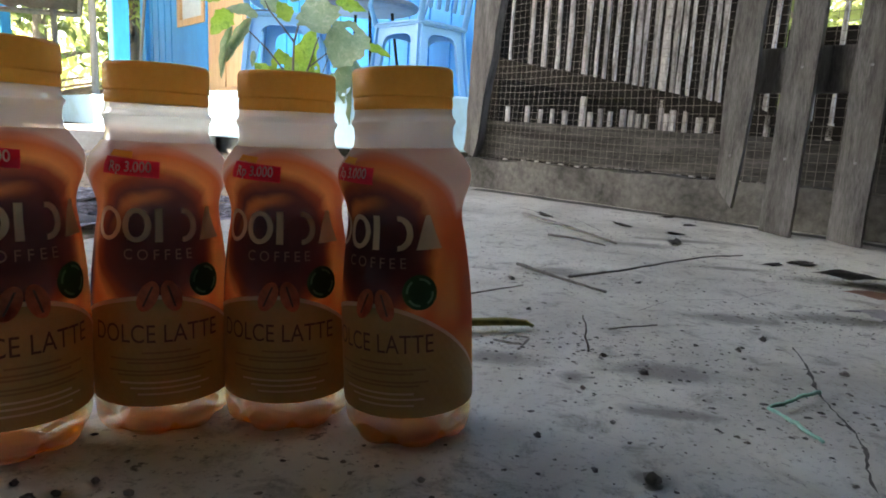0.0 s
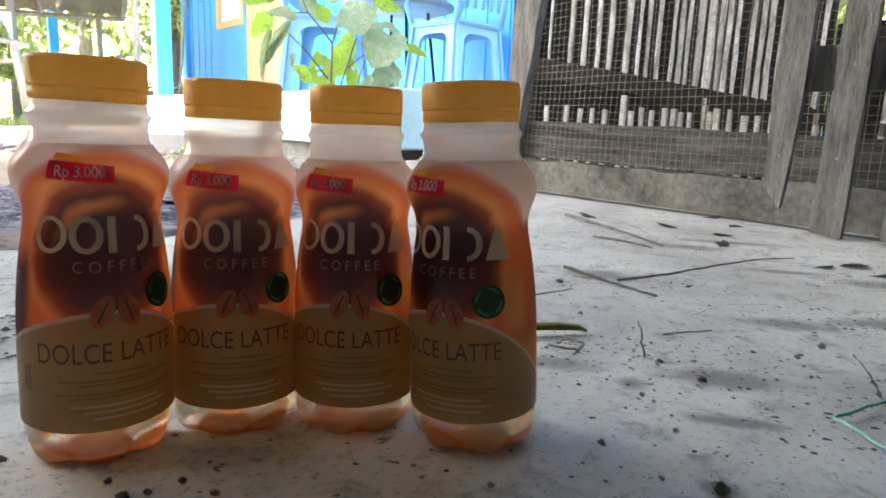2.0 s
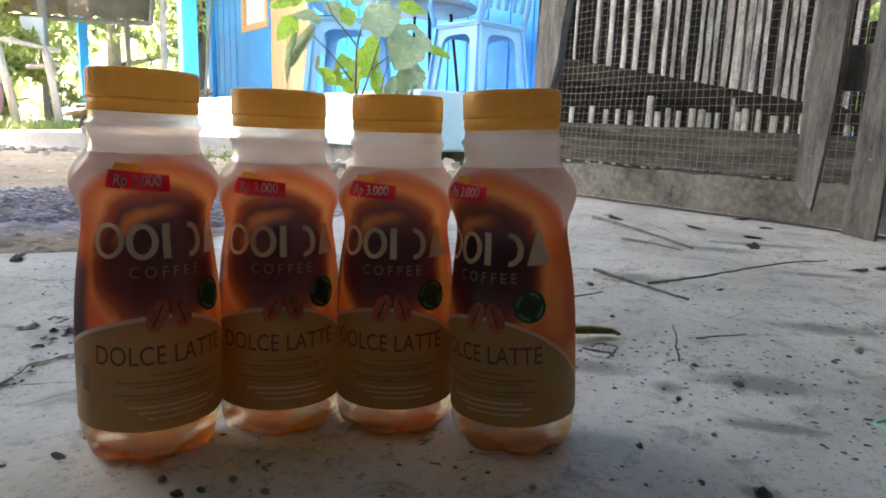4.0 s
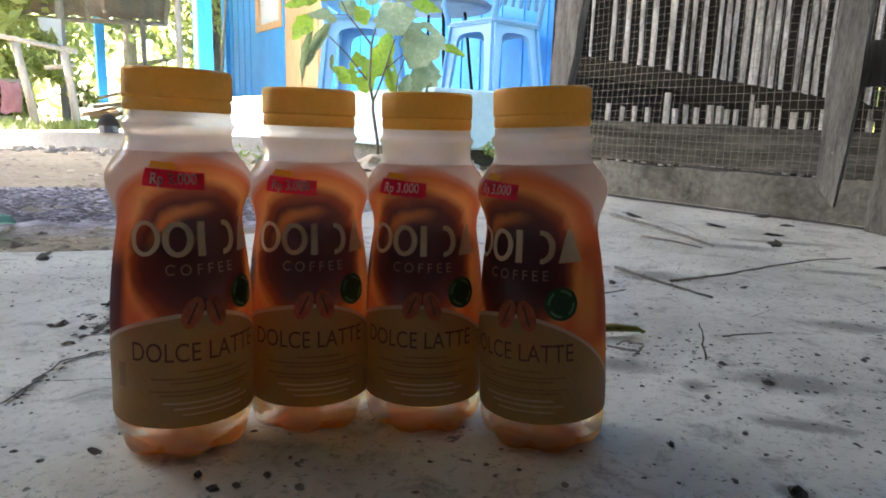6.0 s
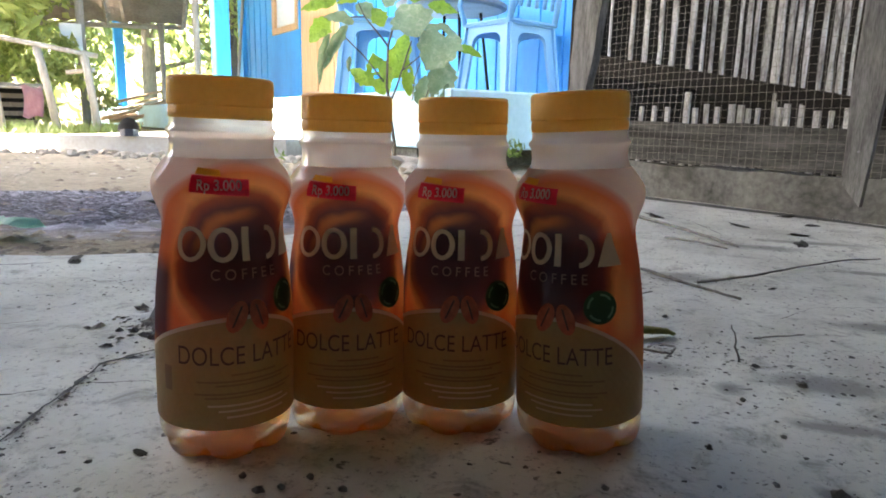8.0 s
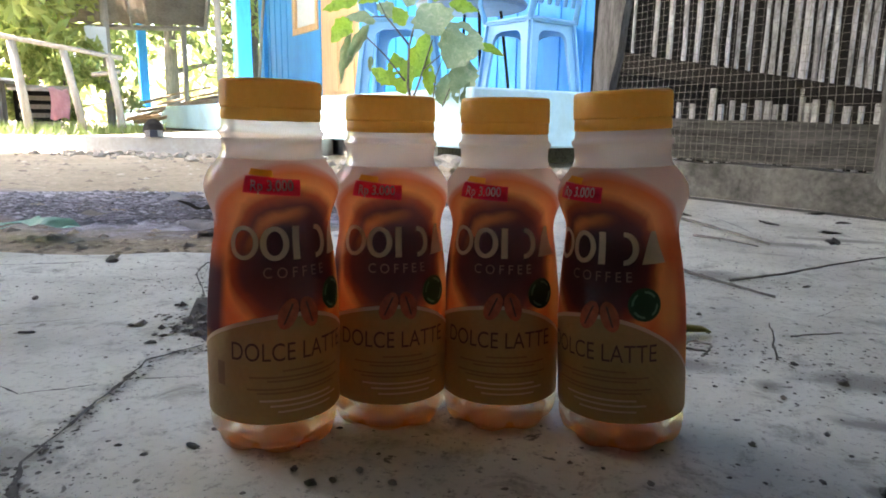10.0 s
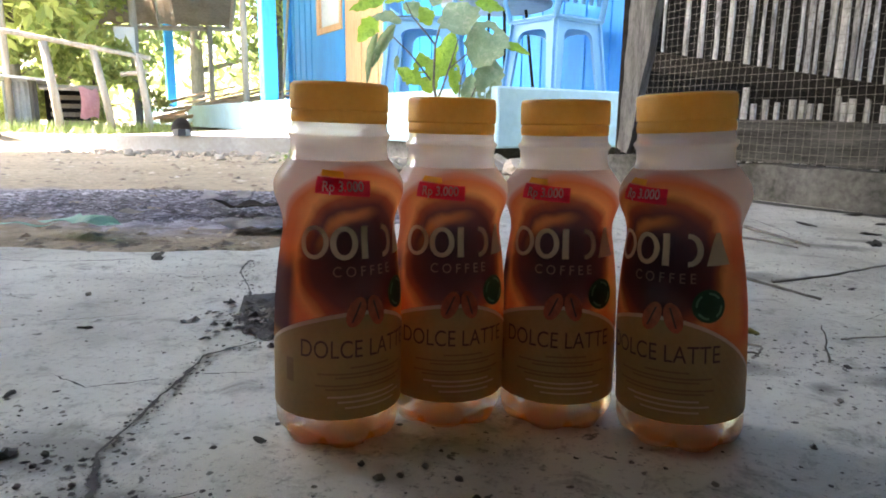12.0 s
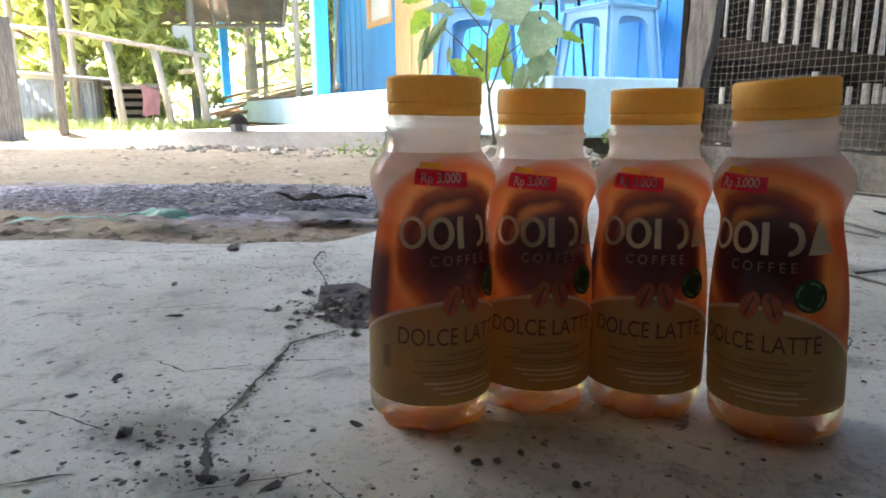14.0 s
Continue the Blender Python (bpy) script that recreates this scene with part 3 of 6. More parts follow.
def clear_material():
    """Clear thick plastic: part bent by the lobes, part straight through."""
    m, nt, b = shader("clear_plastic")
    gl = node(nt, "ShaderNodeBsdfGlass", Roughness=0.02, IOR=1.42)
    gl.inputs["Color"].default_value = (0.94, 0.94, 0.82, 1)
    tr = nt.nodes.new("ShaderNodeBsdfTransparent")
    tr.inputs[0].default_value = (0.93, 0.92, 0.80, 1)
    mx, last = nt.nodes.new("ShaderNodeMixShader"), nt.nodes.new("ShaderNodeMixShader")
    mx.inputs[0].default_value = 0.42
    nt.links.new(gl.outputs[0], mx.inputs[1])
    nt.links.new(tr.outputs[0], mx.inputs[2])
    df, mx2 = node(nt, "ShaderNodeBsdfTranslucent"), nt.nodes.new("ShaderNodeMixShader")
    df.inputs[0].default_value = (0.80, 0.78, 0.70, 1)
    mx2.inputs[0].default_value = 0.06
    nt.links.new(mx.outputs[0], mx2.inputs[1])
    nt.links.new(df.outputs[0], mx2.inputs[2])
    coat(nt, mx2.outputs[0], last, 0.06, 0.11)
    nt.links.new(last.outputs[0], nt.nodes["Material Output"].inputs[0])
    return m


FOOT = clear_material()
LIQUID = film("coffee_rest", (0.86, 0.40, 0.02), 0.72, 0.1, 0.12)
CAP = surface("cap_plastic", (0.86, 0.50, 0.11), (0.93, 0.59, 0.155), 40, 400, 0.42, 0.08, 0.0005, through_light=0.5)


def label_material():
    """The printed sleeve: a dark coffee disc with an amber rim and a cream crescent, fading out at the top."""
    m, nt, b = shader("label_film")
    uv = nt.nodes.new("ShaderNodeUVMap")
    uv.uv_map = "wrap"

    def calc(op, p, q=0.0, r=0.0):
        n = nt.nodes.new("ShaderNodeMath")
        n.operation = op
        for k, v in zip(n.inputs, (p, q, r)):
            if hasattr(v, "links"):
                nt.links.new(v, k)
            else:
                k.default_value = v
        return n.outputs[0]

    def step(value, low, high):
        r = node(nt, "ShaderNodeMapRange", From_Min=low, From_Max=high)
        r.interpolation_type = "SMOOTHSTEP"
        nt.links.new(value, r.inputs["Value"])
        return r.outputs[0]

    flat = nt.nodes.new("ShaderNodeSeparateXYZ")
    nt.links.new(uv.outputs[0], flat.inputs[0])
    X, Z = flat.outputs["X"], flat.outputs["Y"]
    mp = nt.nodes.new("ShaderNodeMapping")
    mp.inputs["Location"].default_value = (0.001 / 0.0275, -0.082 / 0.0265, 0)
    mp.inputs["Scale"].default_value = (1 / 0.0275, 1 / 0.0265, 1)
    nt.links.new(uv.outputs[0], mp.inputs[0])
    ln = nt.nodes.new("ShaderNodeVectorMath")
    ln.operation = "LENGTH"
    nt.links.new(mp.outputs[0], ln.inputs[0])
    swirl = noise_of(nt, mp.outputs[0], 1.5, 2, 0.5, 1.4)
    away = calc("ADD", calc("MULTIPLY_ADD", swirl, 0.20, ln.outputs["Value"]), 0.08)
    half = calc("MULTIPLY", away, 0.4)
    col = ramp(nt, half, [(0.24, (0.030, 0.013, 0.016)), (0.39, (0.070, 0.020, 0.018)), (0.455, (0.26, 0.050, 0.020)), (0.51, (0.84, 0.30, 0.08)), (0.58, (0.72, 0.165, 0.045)), (0.80, (0.60, 0.125, 0.04))])
    # cream crescent in the upper part of the disc
    offs = nt.nodes.new("ShaderNodeSeparateXYZ")
    nt.links.new(mp.outputs[0], offs.inputs[0])
    slant = calc("SUBTRACT", calc("MULTIPLY", offs.outputs["Y"], 0.9), calc("MULTIPLY", offs.outputs["X"], 0.55))
    ring = calc("MULTIPLY", step(away, 0.66, 0.80), step(away, 0.98, 0.82))
    col = mixc(nt, calc("MULTIPLY", calc("MULTIPLY", ring, step(slant, 0.34, 0.75)), 0.85), col, (0.46, 0.15, 0.04))
    # deep plum beyond the rim, low on one side; a yellow patch low on the other
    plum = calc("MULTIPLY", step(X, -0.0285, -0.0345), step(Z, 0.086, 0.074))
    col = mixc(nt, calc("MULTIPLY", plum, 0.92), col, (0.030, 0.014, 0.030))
    yellow_low = calc("MULTIPLY", step(calc("ABSOLUTE", calc("SUBTRACT", X, 0.031)), 0.010, 0.002), step(calc("ABSOLUTE", calc("SUBTRACT", Z, 0.064)), 0.020, 0.004))
    col = mixc(nt, calc("MULTIPLY", yellow_low, 0.7), col, (0.85, 0.42, 0.10))
    # amber ground under the lower panel
    col = mixc(nt, step(Z, 0.052, 0.042), col, (0.68, 0.31, 0.085))
    # the print fades out into the milky plastic near the sleeve's curved top
    sv = nt.nodes.new("ShaderNodeSeparateXYZ")
    nt.links.new(uv.outputs[0], sv.inputs[0])
    sq = node(nt, "ShaderNodeMath")
    sq.operation = "POWER"
    sq.inputs[1].default_value = 2.0
    ab = node(nt, "ShaderNodeMath")
    ab.operation = "ABSOLUTE"
    nt.links.new(sv.outputs["X"], ab.inputs[0])
    side = node(nt, "ShaderNodeMath")
    side.operation = "MINIMUM"
    side.inputs[1].default_value = 1.55 * 0.026 * RAD
    nt.links.new(ab.outputs[0], side.inputs[0])
    nt.links.new(side.outputs[0], sq.inputs[0])
    hi = node(nt, "ShaderNodeMath")
    hi.operation = "MULTIPLY_ADD"
    hi.inputs[1].default_value = 0.0100 / (0.026 * RAD) ** 2
    nt.links.new(sq.outputs[0], hi.inputs[0])
    nt.links.new(sv.outputs["Y"], hi.inputs[2])
    mr = node(nt, "ShaderNodeMapRange", From_Min=0.1150, From_Max=0.1203)
    nt.links.new(hi.outputs[0], mr.inputs["Value"])
    fade = ramp(nt, mr.outputs[0], [(0, (0, 0, 0)), (0.55, (0.25, 0.25, 0.25)), (1, (0.9, 0.9, 0.9))])
    col = mixc(nt, fade, col, (0.86, 0.76, 0.69))
    nt.links.new(col, b.inputs["Base Color"])
    b.inputs["Roughness"].default_value = 0.35
    b.inputs["Specular IOR Level"].default_value = 0.15
    tl = nt.nodes.new("ShaderNodeBsdfTranslucent")
    ga = node(nt, "ShaderNodeGamma", Gamma=0.82)
    nt.links.new(col, ga.inputs[0])
    nt.links.new(ga.outputs[0], tl.inputs[0])
    mx = nt.nodes.new("ShaderNodeMixShader")
    mx.inputs[0].default_value = 0.84
    nt.links.new(b.outputs[0], mx.inputs[1])
    nt.links.new(tl.outputs[0], mx.inputs[2])
    last = nt.nodes.new("ShaderNodeMixShader")
    coat(nt, mx.outputs[0], last, 0.09, 0.032)
    nt.links.new(last.outputs[0], nt.nodes["Material Output"].inputs[0])
    return m


LABEL = label_material()
PANEL = surface("label_panel", (0.44, 0.34, 0.145), (0.52, 0.41, 0.185), 60, 500, 0.35, 0.08, 0.0005, through_light=0.42)
TRIM = surface("label_trim", (0.74, 0.65, 0.46), (0.82, 0.73, 0.54), 60, 500, 0.35, 0.05, 0.0005, through_light=0.45)
RED = surface("price_tag", (0.72, 0.02, 0.06), (0.80, 0.03, 0.085), 60, 500, 0.4, 0.05, 0.0005, through_light=0.4)
INK_WHITE = surface("white_ink", (0.78, 0.76, 0.74), (0.84, 0.82, 0.80), 60, 500, 0.4, 0.05, 0.0005, through_light=0.35)
INK_CREAM = surface("cream_ink", (0.68, 0.56, 0.36), (0.76, 0.64, 0.43), 60, 500, 0.4, 0.05, 0.0005, through_light=0.2)
INK_DARK = surface("dark_ink", (0.09, 0.055, 0.03), (0.12, 0.07, 0.04), 60, 500, 0.4, 0.05, 0.0005)
INK_TAN = surface("tan_ink", (0.30, 0.20, 0.08), (0.35, 0.24, 0.10), 60, 500, 0.4, 0.05, 0.0005)
INK_GREY = surface("grey_ink", (0.24, 0.18, 0.14), (0.29, 0.22, 0.18), 60, 500, 0.4, 0.05, 0.0005, through_light=0.35)
GREEN = surface("green_badge", (0.012, 0.06, 0.016), (0.02, 0.085, 0.025), 60, 500, 0.4, 0.05, 0.0005, through_light=0.35)
GREEN_LIGHT = surface("green_ring", (0.11, 0.26, 0.13), (0.14, 0.31, 0.16), 60, 500, 0.4, 0.05, 0.0005)
BEAN = surface("bean_print", (0.42, 0.11, 0.05), (0.78, 0.28, 0.15), 140, 500, 0.4, 0.05, 0.0005, through_light=0.5)
YELLOW = surface("yellow_flash", (0.85, 0.40, 0.02), (0.9, 0.46, 0.03), 60, 500, 0.4, 0.05, 0.0005, through_light=0.35)


def wrap(x, z, lift):
    """The label's flat place (x across from its middle, z up) on the bottle's skin; its front looks to -y."""
    r = body_r(z)
    a = -math.pi / 2 + x / (0.026 * RAD)
    return Vector(((r + lift) * math.cos(a), (r + lift) * math.sin(a), z))


def printed(name, outline, lift, material, parent, label=""):
    """A flat printed shape, cut fine and laid on the skin. outline: (x, z)."""
    bm = bmesh.new()
    vs = [bm.verts.new((x, z, 0)) for x, z in outline]
    bm.faces.new(vs)
    return lay(name, bm, lift, material, parent, label)


def lay(name, bm, lift, material, parent, label=""):
    bmesh.ops.triangulate(bm, faces=bm.faces[:])
    for _ in range(5):
        long = [e for e in bm.edges if e.calc_length() > 0.004]
        if not long:
            break
        bmesh.ops.subdivide_edges(bm, edges=long, cuts=1)
        bmesh.ops.triangulate(bm, faces=[f for f in bm.faces if len(f.verts) > 3])
    for vert in bm.verts:
        vert.co = wrap(vert.co.x, vert.co.y, lift)
    bm.normal_update()
    for f in bm.faces:
        c = f.calc_center_median()
        if f.normal.dot(Vector((c.x, c.y, 0))) < 0:
            f.normal_flip()
    return part(name, bm, material, parent, label, smooth=False)


def words(name, text, size, x, z, lift, material, parent, stretch=1.0, spacing=1.0, label="", weight=0.0):
    cu = bpy.data.curves.new(name, "FONT")
    cu.body, cu.size, cu.align_x, cu.space_character, cu.offset = text, size, "CENTER", spacing, weight
    ob = new(name + "_source", cu)
    me = bpy.data.meshes.new_from_object(ob.evaluated_get(bpy.context.evaluated_depsgraph_get()))
    bpy.data.objects.remove(ob)
    bpy.data.curves.remove(cu)
    bm = bmesh.new()
    bm.from_mesh(me)
    bpy.data.meshes.remove(me)
    for vert in bm.verts:
        vert.co = Vector((vert.co.x * stretch + x, vert.co.y + z, 0))
    return lay(name, bm, lift, material, parent, label)


def ellipse(cx, cz, rx, rz, n=20, tilt=0.0):
    return [(cx + rx * math.cos(a) * math.cos(tilt) - rz * math.sin(a) * math.sin(tilt), cz + rx * math.cos(a) * math.sin(tilt) + rz * math.sin(a) * math.cos(tilt)) for a in (2 * math.pi * i / n for i in range(n))]


ARC = 0.026 * RAD


def panel_top(x):
    a = x / ARC
    return 0.0597 - (0.0098 if a > 0 else 0.0056) * a * a


def sleeve_top(a):
    return 0.1198 - 0.0002 * a * a


def make_bottle(place):
    b = thing("coffee_bottle", "small plastic coffee drink bottle with yellow cap and brown printed sleeve", "bottle", place, group="row of bottles")
    seg = 64
    bm = bmesh.new()
    prof = [(RAD * r - (0.0003 if z < 0.119 else 0), z) for r, z in PROFILE if z > 0.1160]
    lathe(bm, prof, seg)
    part("neck", bm, PET, b, "milky clear plastic neck", smooth=True)
    # sleeve with its wrap coordinates
    bm = bmesh.new()
    layer = bm.loops.layers.uv.new("wrap")
    rows = 52

    def flat(i, j):
        a = (i / seg - 0.5) * 2 * math.pi
        top = sleeve_top(a)
        return a * ARC, top + (0.0150 - top) * j / rows

    rings = [[bm.verts.new(wrap(*flat(i, j), 0.00015)) for i in range(seg)] for j in range(rows + 1)]
    for j in range(rows):
        for i in range(seg):
            f = bm.faces.new((rings[j][i], rings[j + 1][i], rings[j + 1][(i + 1) % seg], rings[j][(i + 1) % seg]))
            for lp, (ii, jj) in zip(f.loops, ((i, j), (i, j + 1), (i + 1, j + 1), (i + 1, j))):
                lp[layer].uv = flat(ii, jj)
    bmesh.ops.recalc_face_normals(bm, faces=bm.faces[:])
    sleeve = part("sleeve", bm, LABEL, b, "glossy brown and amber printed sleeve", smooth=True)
    # clear foot with lobes
    bm = bmesh.new()
    prof = [(0.0259, 0.0165), (0.0261, 0.0105), (0.0260, 0.0080), (0.0257, 0.0055), (0.0249, 0.0030), (0.0234, 0.0010), (0.0212, 0.0000), (0.0170, 0.0006), (0.0110, 0.0040), (0.0, 0.0060)]
    rings = []
    for k, (r, z) in enumerate(prof):
        ring = []
        for i in range(84):
            a = 2 * math.pi * i / 84
            lobe = abs(math.cos(3.5 * a)) ** 0.7
            dent = max(0, 1 - abs(z - 0.004) / 0.010) * (1 - lobe) * 0.0046
            ring.append(bm.verts.new((RAD * (r - dent) * math.cos(a), RAD * (r - dent) * math.sin(a), z + (0.0013 * (1 - lobe) if z < 0.004 else 0))))
        rings.append(ring)
    for p, q in zip(rings, rings[1:]):
        for i in range(84):
            bm.faces.new((p[i], q[i], q[(i + 1) % 84], p[(i + 1) % 84]))
    bmesh.ops.recalc_face_normals(bm, faces=bm.faces[:])
    part("foot", bm, FOOT, b, "clear lobed plastic base", smooth=True)
    part("liquid", lathe(bmesh.new(), [(0.001, 0.0066), (0.0115, 0.0046), (0.0175, 0.0015), (0.0216, 0.0012), (0.0230, 0.0022), (0.0236, 0.0034), (0.0115, 0.0052), (0.001, 0.0068)], 48), LIQUID, b, "thin rest of amber liquid", smooth=True)
    # cap with fine ribs, and its tamper ring
    bm = bmesh.new()
    n = 120
    rings = []
    for r, z, rib in ((0.0182, 0.1388, 0), (0.0190, 0.1389, 0), (0.0191, 0.1398, 1), (0.0190, 0.1481, 1), (0.0187, 0.1492, 0), (0.0178, 0.1498, 0), (0.0, 0.1499, 0)):
        rings.append([bm.verts.new((RAD * (r - rib * 0.00025 * (i % 2)) * math.cos(2 * math.pi * i / n), RAD * (r - rib * 0.00025 * (i % 2)) * math.sin(2 * math.pi * i / n), z)) for i in range(n)])
    for p, q in zip(rings, rings[1:]):
        for i in range(n):
            bm.faces.new((p[i], p[(i + 1) % n], q[(i + 1) % n], q[i]))
    part("cap", bm, CAP, b, "yellow-orange screw cap", smooth=True)
    part("tamper_ring", lathe(bmesh.new(), [(RAD * 0.0184, 0.1388), (RAD * 0.0187, 0.1382), (RAD * 0.0189, 0.1362), (RAD * 0.0187, 0.1343), (RAD * 0.0180, 0.1341)], 64), CAP, b, smooth=True)
    # print on the sleeve
    xs = [ARC * (-2.2 + 4.25 * i / 60) for i in range(61)]
    arch = [(x, panel_top(x)) for x in xs]
    printed("label_panel", [(xs[-1], 0.0152), (xs[0], 0.0152)] + arch, 0.00030, PANEL, sleeve, label="beige lower label panel")
    printed("panel_trim", [(x, panel_top(x) + 0.0013) for x in xs] + [(x, panel_top(x) - 0.0004) for x in reversed(xs)], 0.00045, TRIM, sleeve)
    printed("price_tag", [(-0.0200, 0.1078), (0.0016, 0.1064), (0.0020, 0.1126), (-0.0197, 0.1141)], 0.00045, RED, sleeve, label="red price flash")
    printed("flash", [(-0.0185, 0.1144), (-0.0085, 0.1137), (-0.0089, 0.1160), (-0.0182, 0.1166)], 0.00042, YELLOW, sleeve)
    words("price_text", "Rp 3.000", 0.0054, -0.0092, 0.1087, 0.00060, INK_WHITE, sleeve, 0.84, weight=0.00008)
    # the brand mark as plain rings, a bar, a half ring and a wedge in its colour
    mid = 0.0880
    for x0, x1, a0, a1, thick in ((-0.0285, -0.0152, 0.0, 2 * math.pi, 0.0023), (-0.0146, -0.0020, 0, 2 * math.pi, 0.0027), (0.0040, 0.0174, -1.6, 1.6, 0.0028)):
        bm = bmesh.new()
        n, cx, wd = 26, (x0 + x1) / 2, x1 - x0
        pairs = []
        for k in range(n + 1):
            a = a0 + (a1 - a0) * k / n
            pairs.append([bm.verts.new((cx + (wd / 2 - d) * math.cos(a), mid + (0.0066 - 0.7 * d) * math.sin(a), 0)) for d in (0, thick)])
        for p, q in zip(pairs, pairs[1:]):
            bm.faces.new((p[0], q[0], q[1], p[1]))
        lay("brand_arc", bm, 0.00050, INK_CREAM, sleeve)
    printed("brand_bar", [(-0.0005, 0.0816), (0.0026, 0.0816), (0.0026, 0.0946), (-0.0005, 0.0946)], 0.00050, INK_CREAM, sleeve)
    printed("brand_wedge", [(0.0185, 0.0816), (0.0300, 0.0816), (0.0253, 0.0946), (0.0233, 0.0946)], 0.00050, INK_CREAM, sleeve)
    words("coffee_text", "COFFEE", 0.0058, 0.0004, 0.0748, 0.00050, INK_GREY, sleeve, 0.98, 1.55)
    words("flavour_text", "DOLCE LATTE", 0.0106, -0.0012, 0.0418, 0.00055, INK_DARK, sleeve, 0.74, 1.02)
    for z, x0, x1, ink in ((0.0372, -0.006, 0.012, INK_TAN), (0.0346, -0.019, 0.021, INK_TAN), (0.0330, -0.012, 0.016, INK_TAN), (0.0296, -0.020, 0.022, INK_TAN), (0.0280, -0.016, 0.018, INK_TAN), (0.0248, -0.015, 0.016, TRIM), (0.0225, -0.011, 0.020, TRIM), (0.0200, -0.008, 0.016, TRIM)):
        printed("small_print", [(x0, z), (x1, z), (x1, z + 0.0008), (x0, z + 0.0008)], 0.00050, ink, sleeve)
    printed("side_mark", [(-0.0340, 0.0300), (-0.0300, 0.0300), (-0.0300, 0.0400), (-0.0340, 0.0400)], 0.00050, INK_TAN, sleeve)
    printed("badge", ellipse(0.0193, 0.0655, 0.0070, 0.0068, 28), 0.00045, GREEN, sleeve, label="round green badge")
    for a0 in (0.6, 2.2, 3.7, 5.3):
        pts = [(0.0193 + rr * math.cos(a0 + f * 1.0), 0.0655 + rr * math.sin(a0 + f * 1.0)) for rr, fs in ((0.0056, (0, .25, .5, .75, 1)), (0.0047, (1, .75, .5, .25, 0))) for f in fs]
        printed("badge_mark", pts, 0.00055, GREEN_LIGHT, sleeve)
    for cx, tilt in ((-0.0035, -0.42), (0.0052, 0.30)):
        bean = printed("coffee_bean", ellipse(cx, 0.0605, 0.0037, 0.0064, 20, tilt), 0.00060, BEAN, sleeve, label="printed coffee bean")
        printed("bean_crease", [(cx + 0.0004 + 0.0044 * k * -math.sin(tilt), 0.0605 + 0.0044 * k * math.cos(tilt)) for k in (-1, -0.3, 0.3, 1)] + [(cx - 0.0004 + 0.0044 * k * -math.sin(tilt) , 0.0605 + 0.0044 * k * math.cos(tilt)) for k in (1, 0.3, -0.3, -1)], 0.00072, INK_DARK, sleeve)
    return b


def standing(x, y, turn, lean):
    """A bottle on the uneven slab: its turn, and its slight lean along the row."""
    return pose(x, y, slab_z(x, y) + 0.0004 + 0.020 * abs(math.sin(radians(lean))), 0, 0, 12) @ pose(0, 0, 0, 0, lean, 0) @ pose(0, 0, 0, 0, 0, turn - 12)


SPOTS = [(-0.0880, 0.3360, 50, 1.2), (-0.0512, 0.3785, 28, 0.4), (-0.0002, 0.3953, 12, -0.5), (0.0576, 0.3890, -18, -3.2)]
bottle = make_bottle(standing(*SPOTS[0]))
for spot in SPOTS[1:]:
    copy_thing(bottle, standing(*spot))


# ---- furniture on the porch ----
def arch_panel(bm, top_w, low_w, open_top, open_low, height, open_h, m, thick=0.012):
    """One side of a moulded plastic chair: two legs joined by an arch under the seat."""
    n = 10
    inner = [(-open_low / 2, 0.0)]
    for i in range(n + 1):
        a = math.pi * (1 - i / n)
        inner.append((open_top / 2 * (abs(math.cos(a)) ** 0.6) * (1 if math.cos(a) > 0 else -1), open_h - 0.07 + 0.07 * math.sin(a) ** 0.7))
    inner.append((open_low / 2, 0.0))
    outer = [(-low_w / 2, 0.0)]
    for i in range(n + 1):
        outer.append((-top_w / 2 + top_w * i / n, height))
    outer.append((low_w / 2, 0.0))
    for side, flip in ((-thick / 2, False), (thick / 2, True)):
        o = [bm.verts.new(m @ Vector((x, side, z))) for x, z in outer]
        q = [bm.verts.new(m @ Vector((x, side, z))) for x, z in inner]
        for i in range(len(o) - 1):
            bm.faces.new((o[i], o[i + 1], q[i + 1], q[i]) if flip else (o[i], q[i], q[i + 1], o[i + 1]))
        if not flip:
            keep = (o, q)
    for a, b in ((keep[0], o), (keep[1], q)):
        for i in range(len(a) - 1):
            bm.faces.new((a[i], a[i + 1], b[i + 1], b[i]))


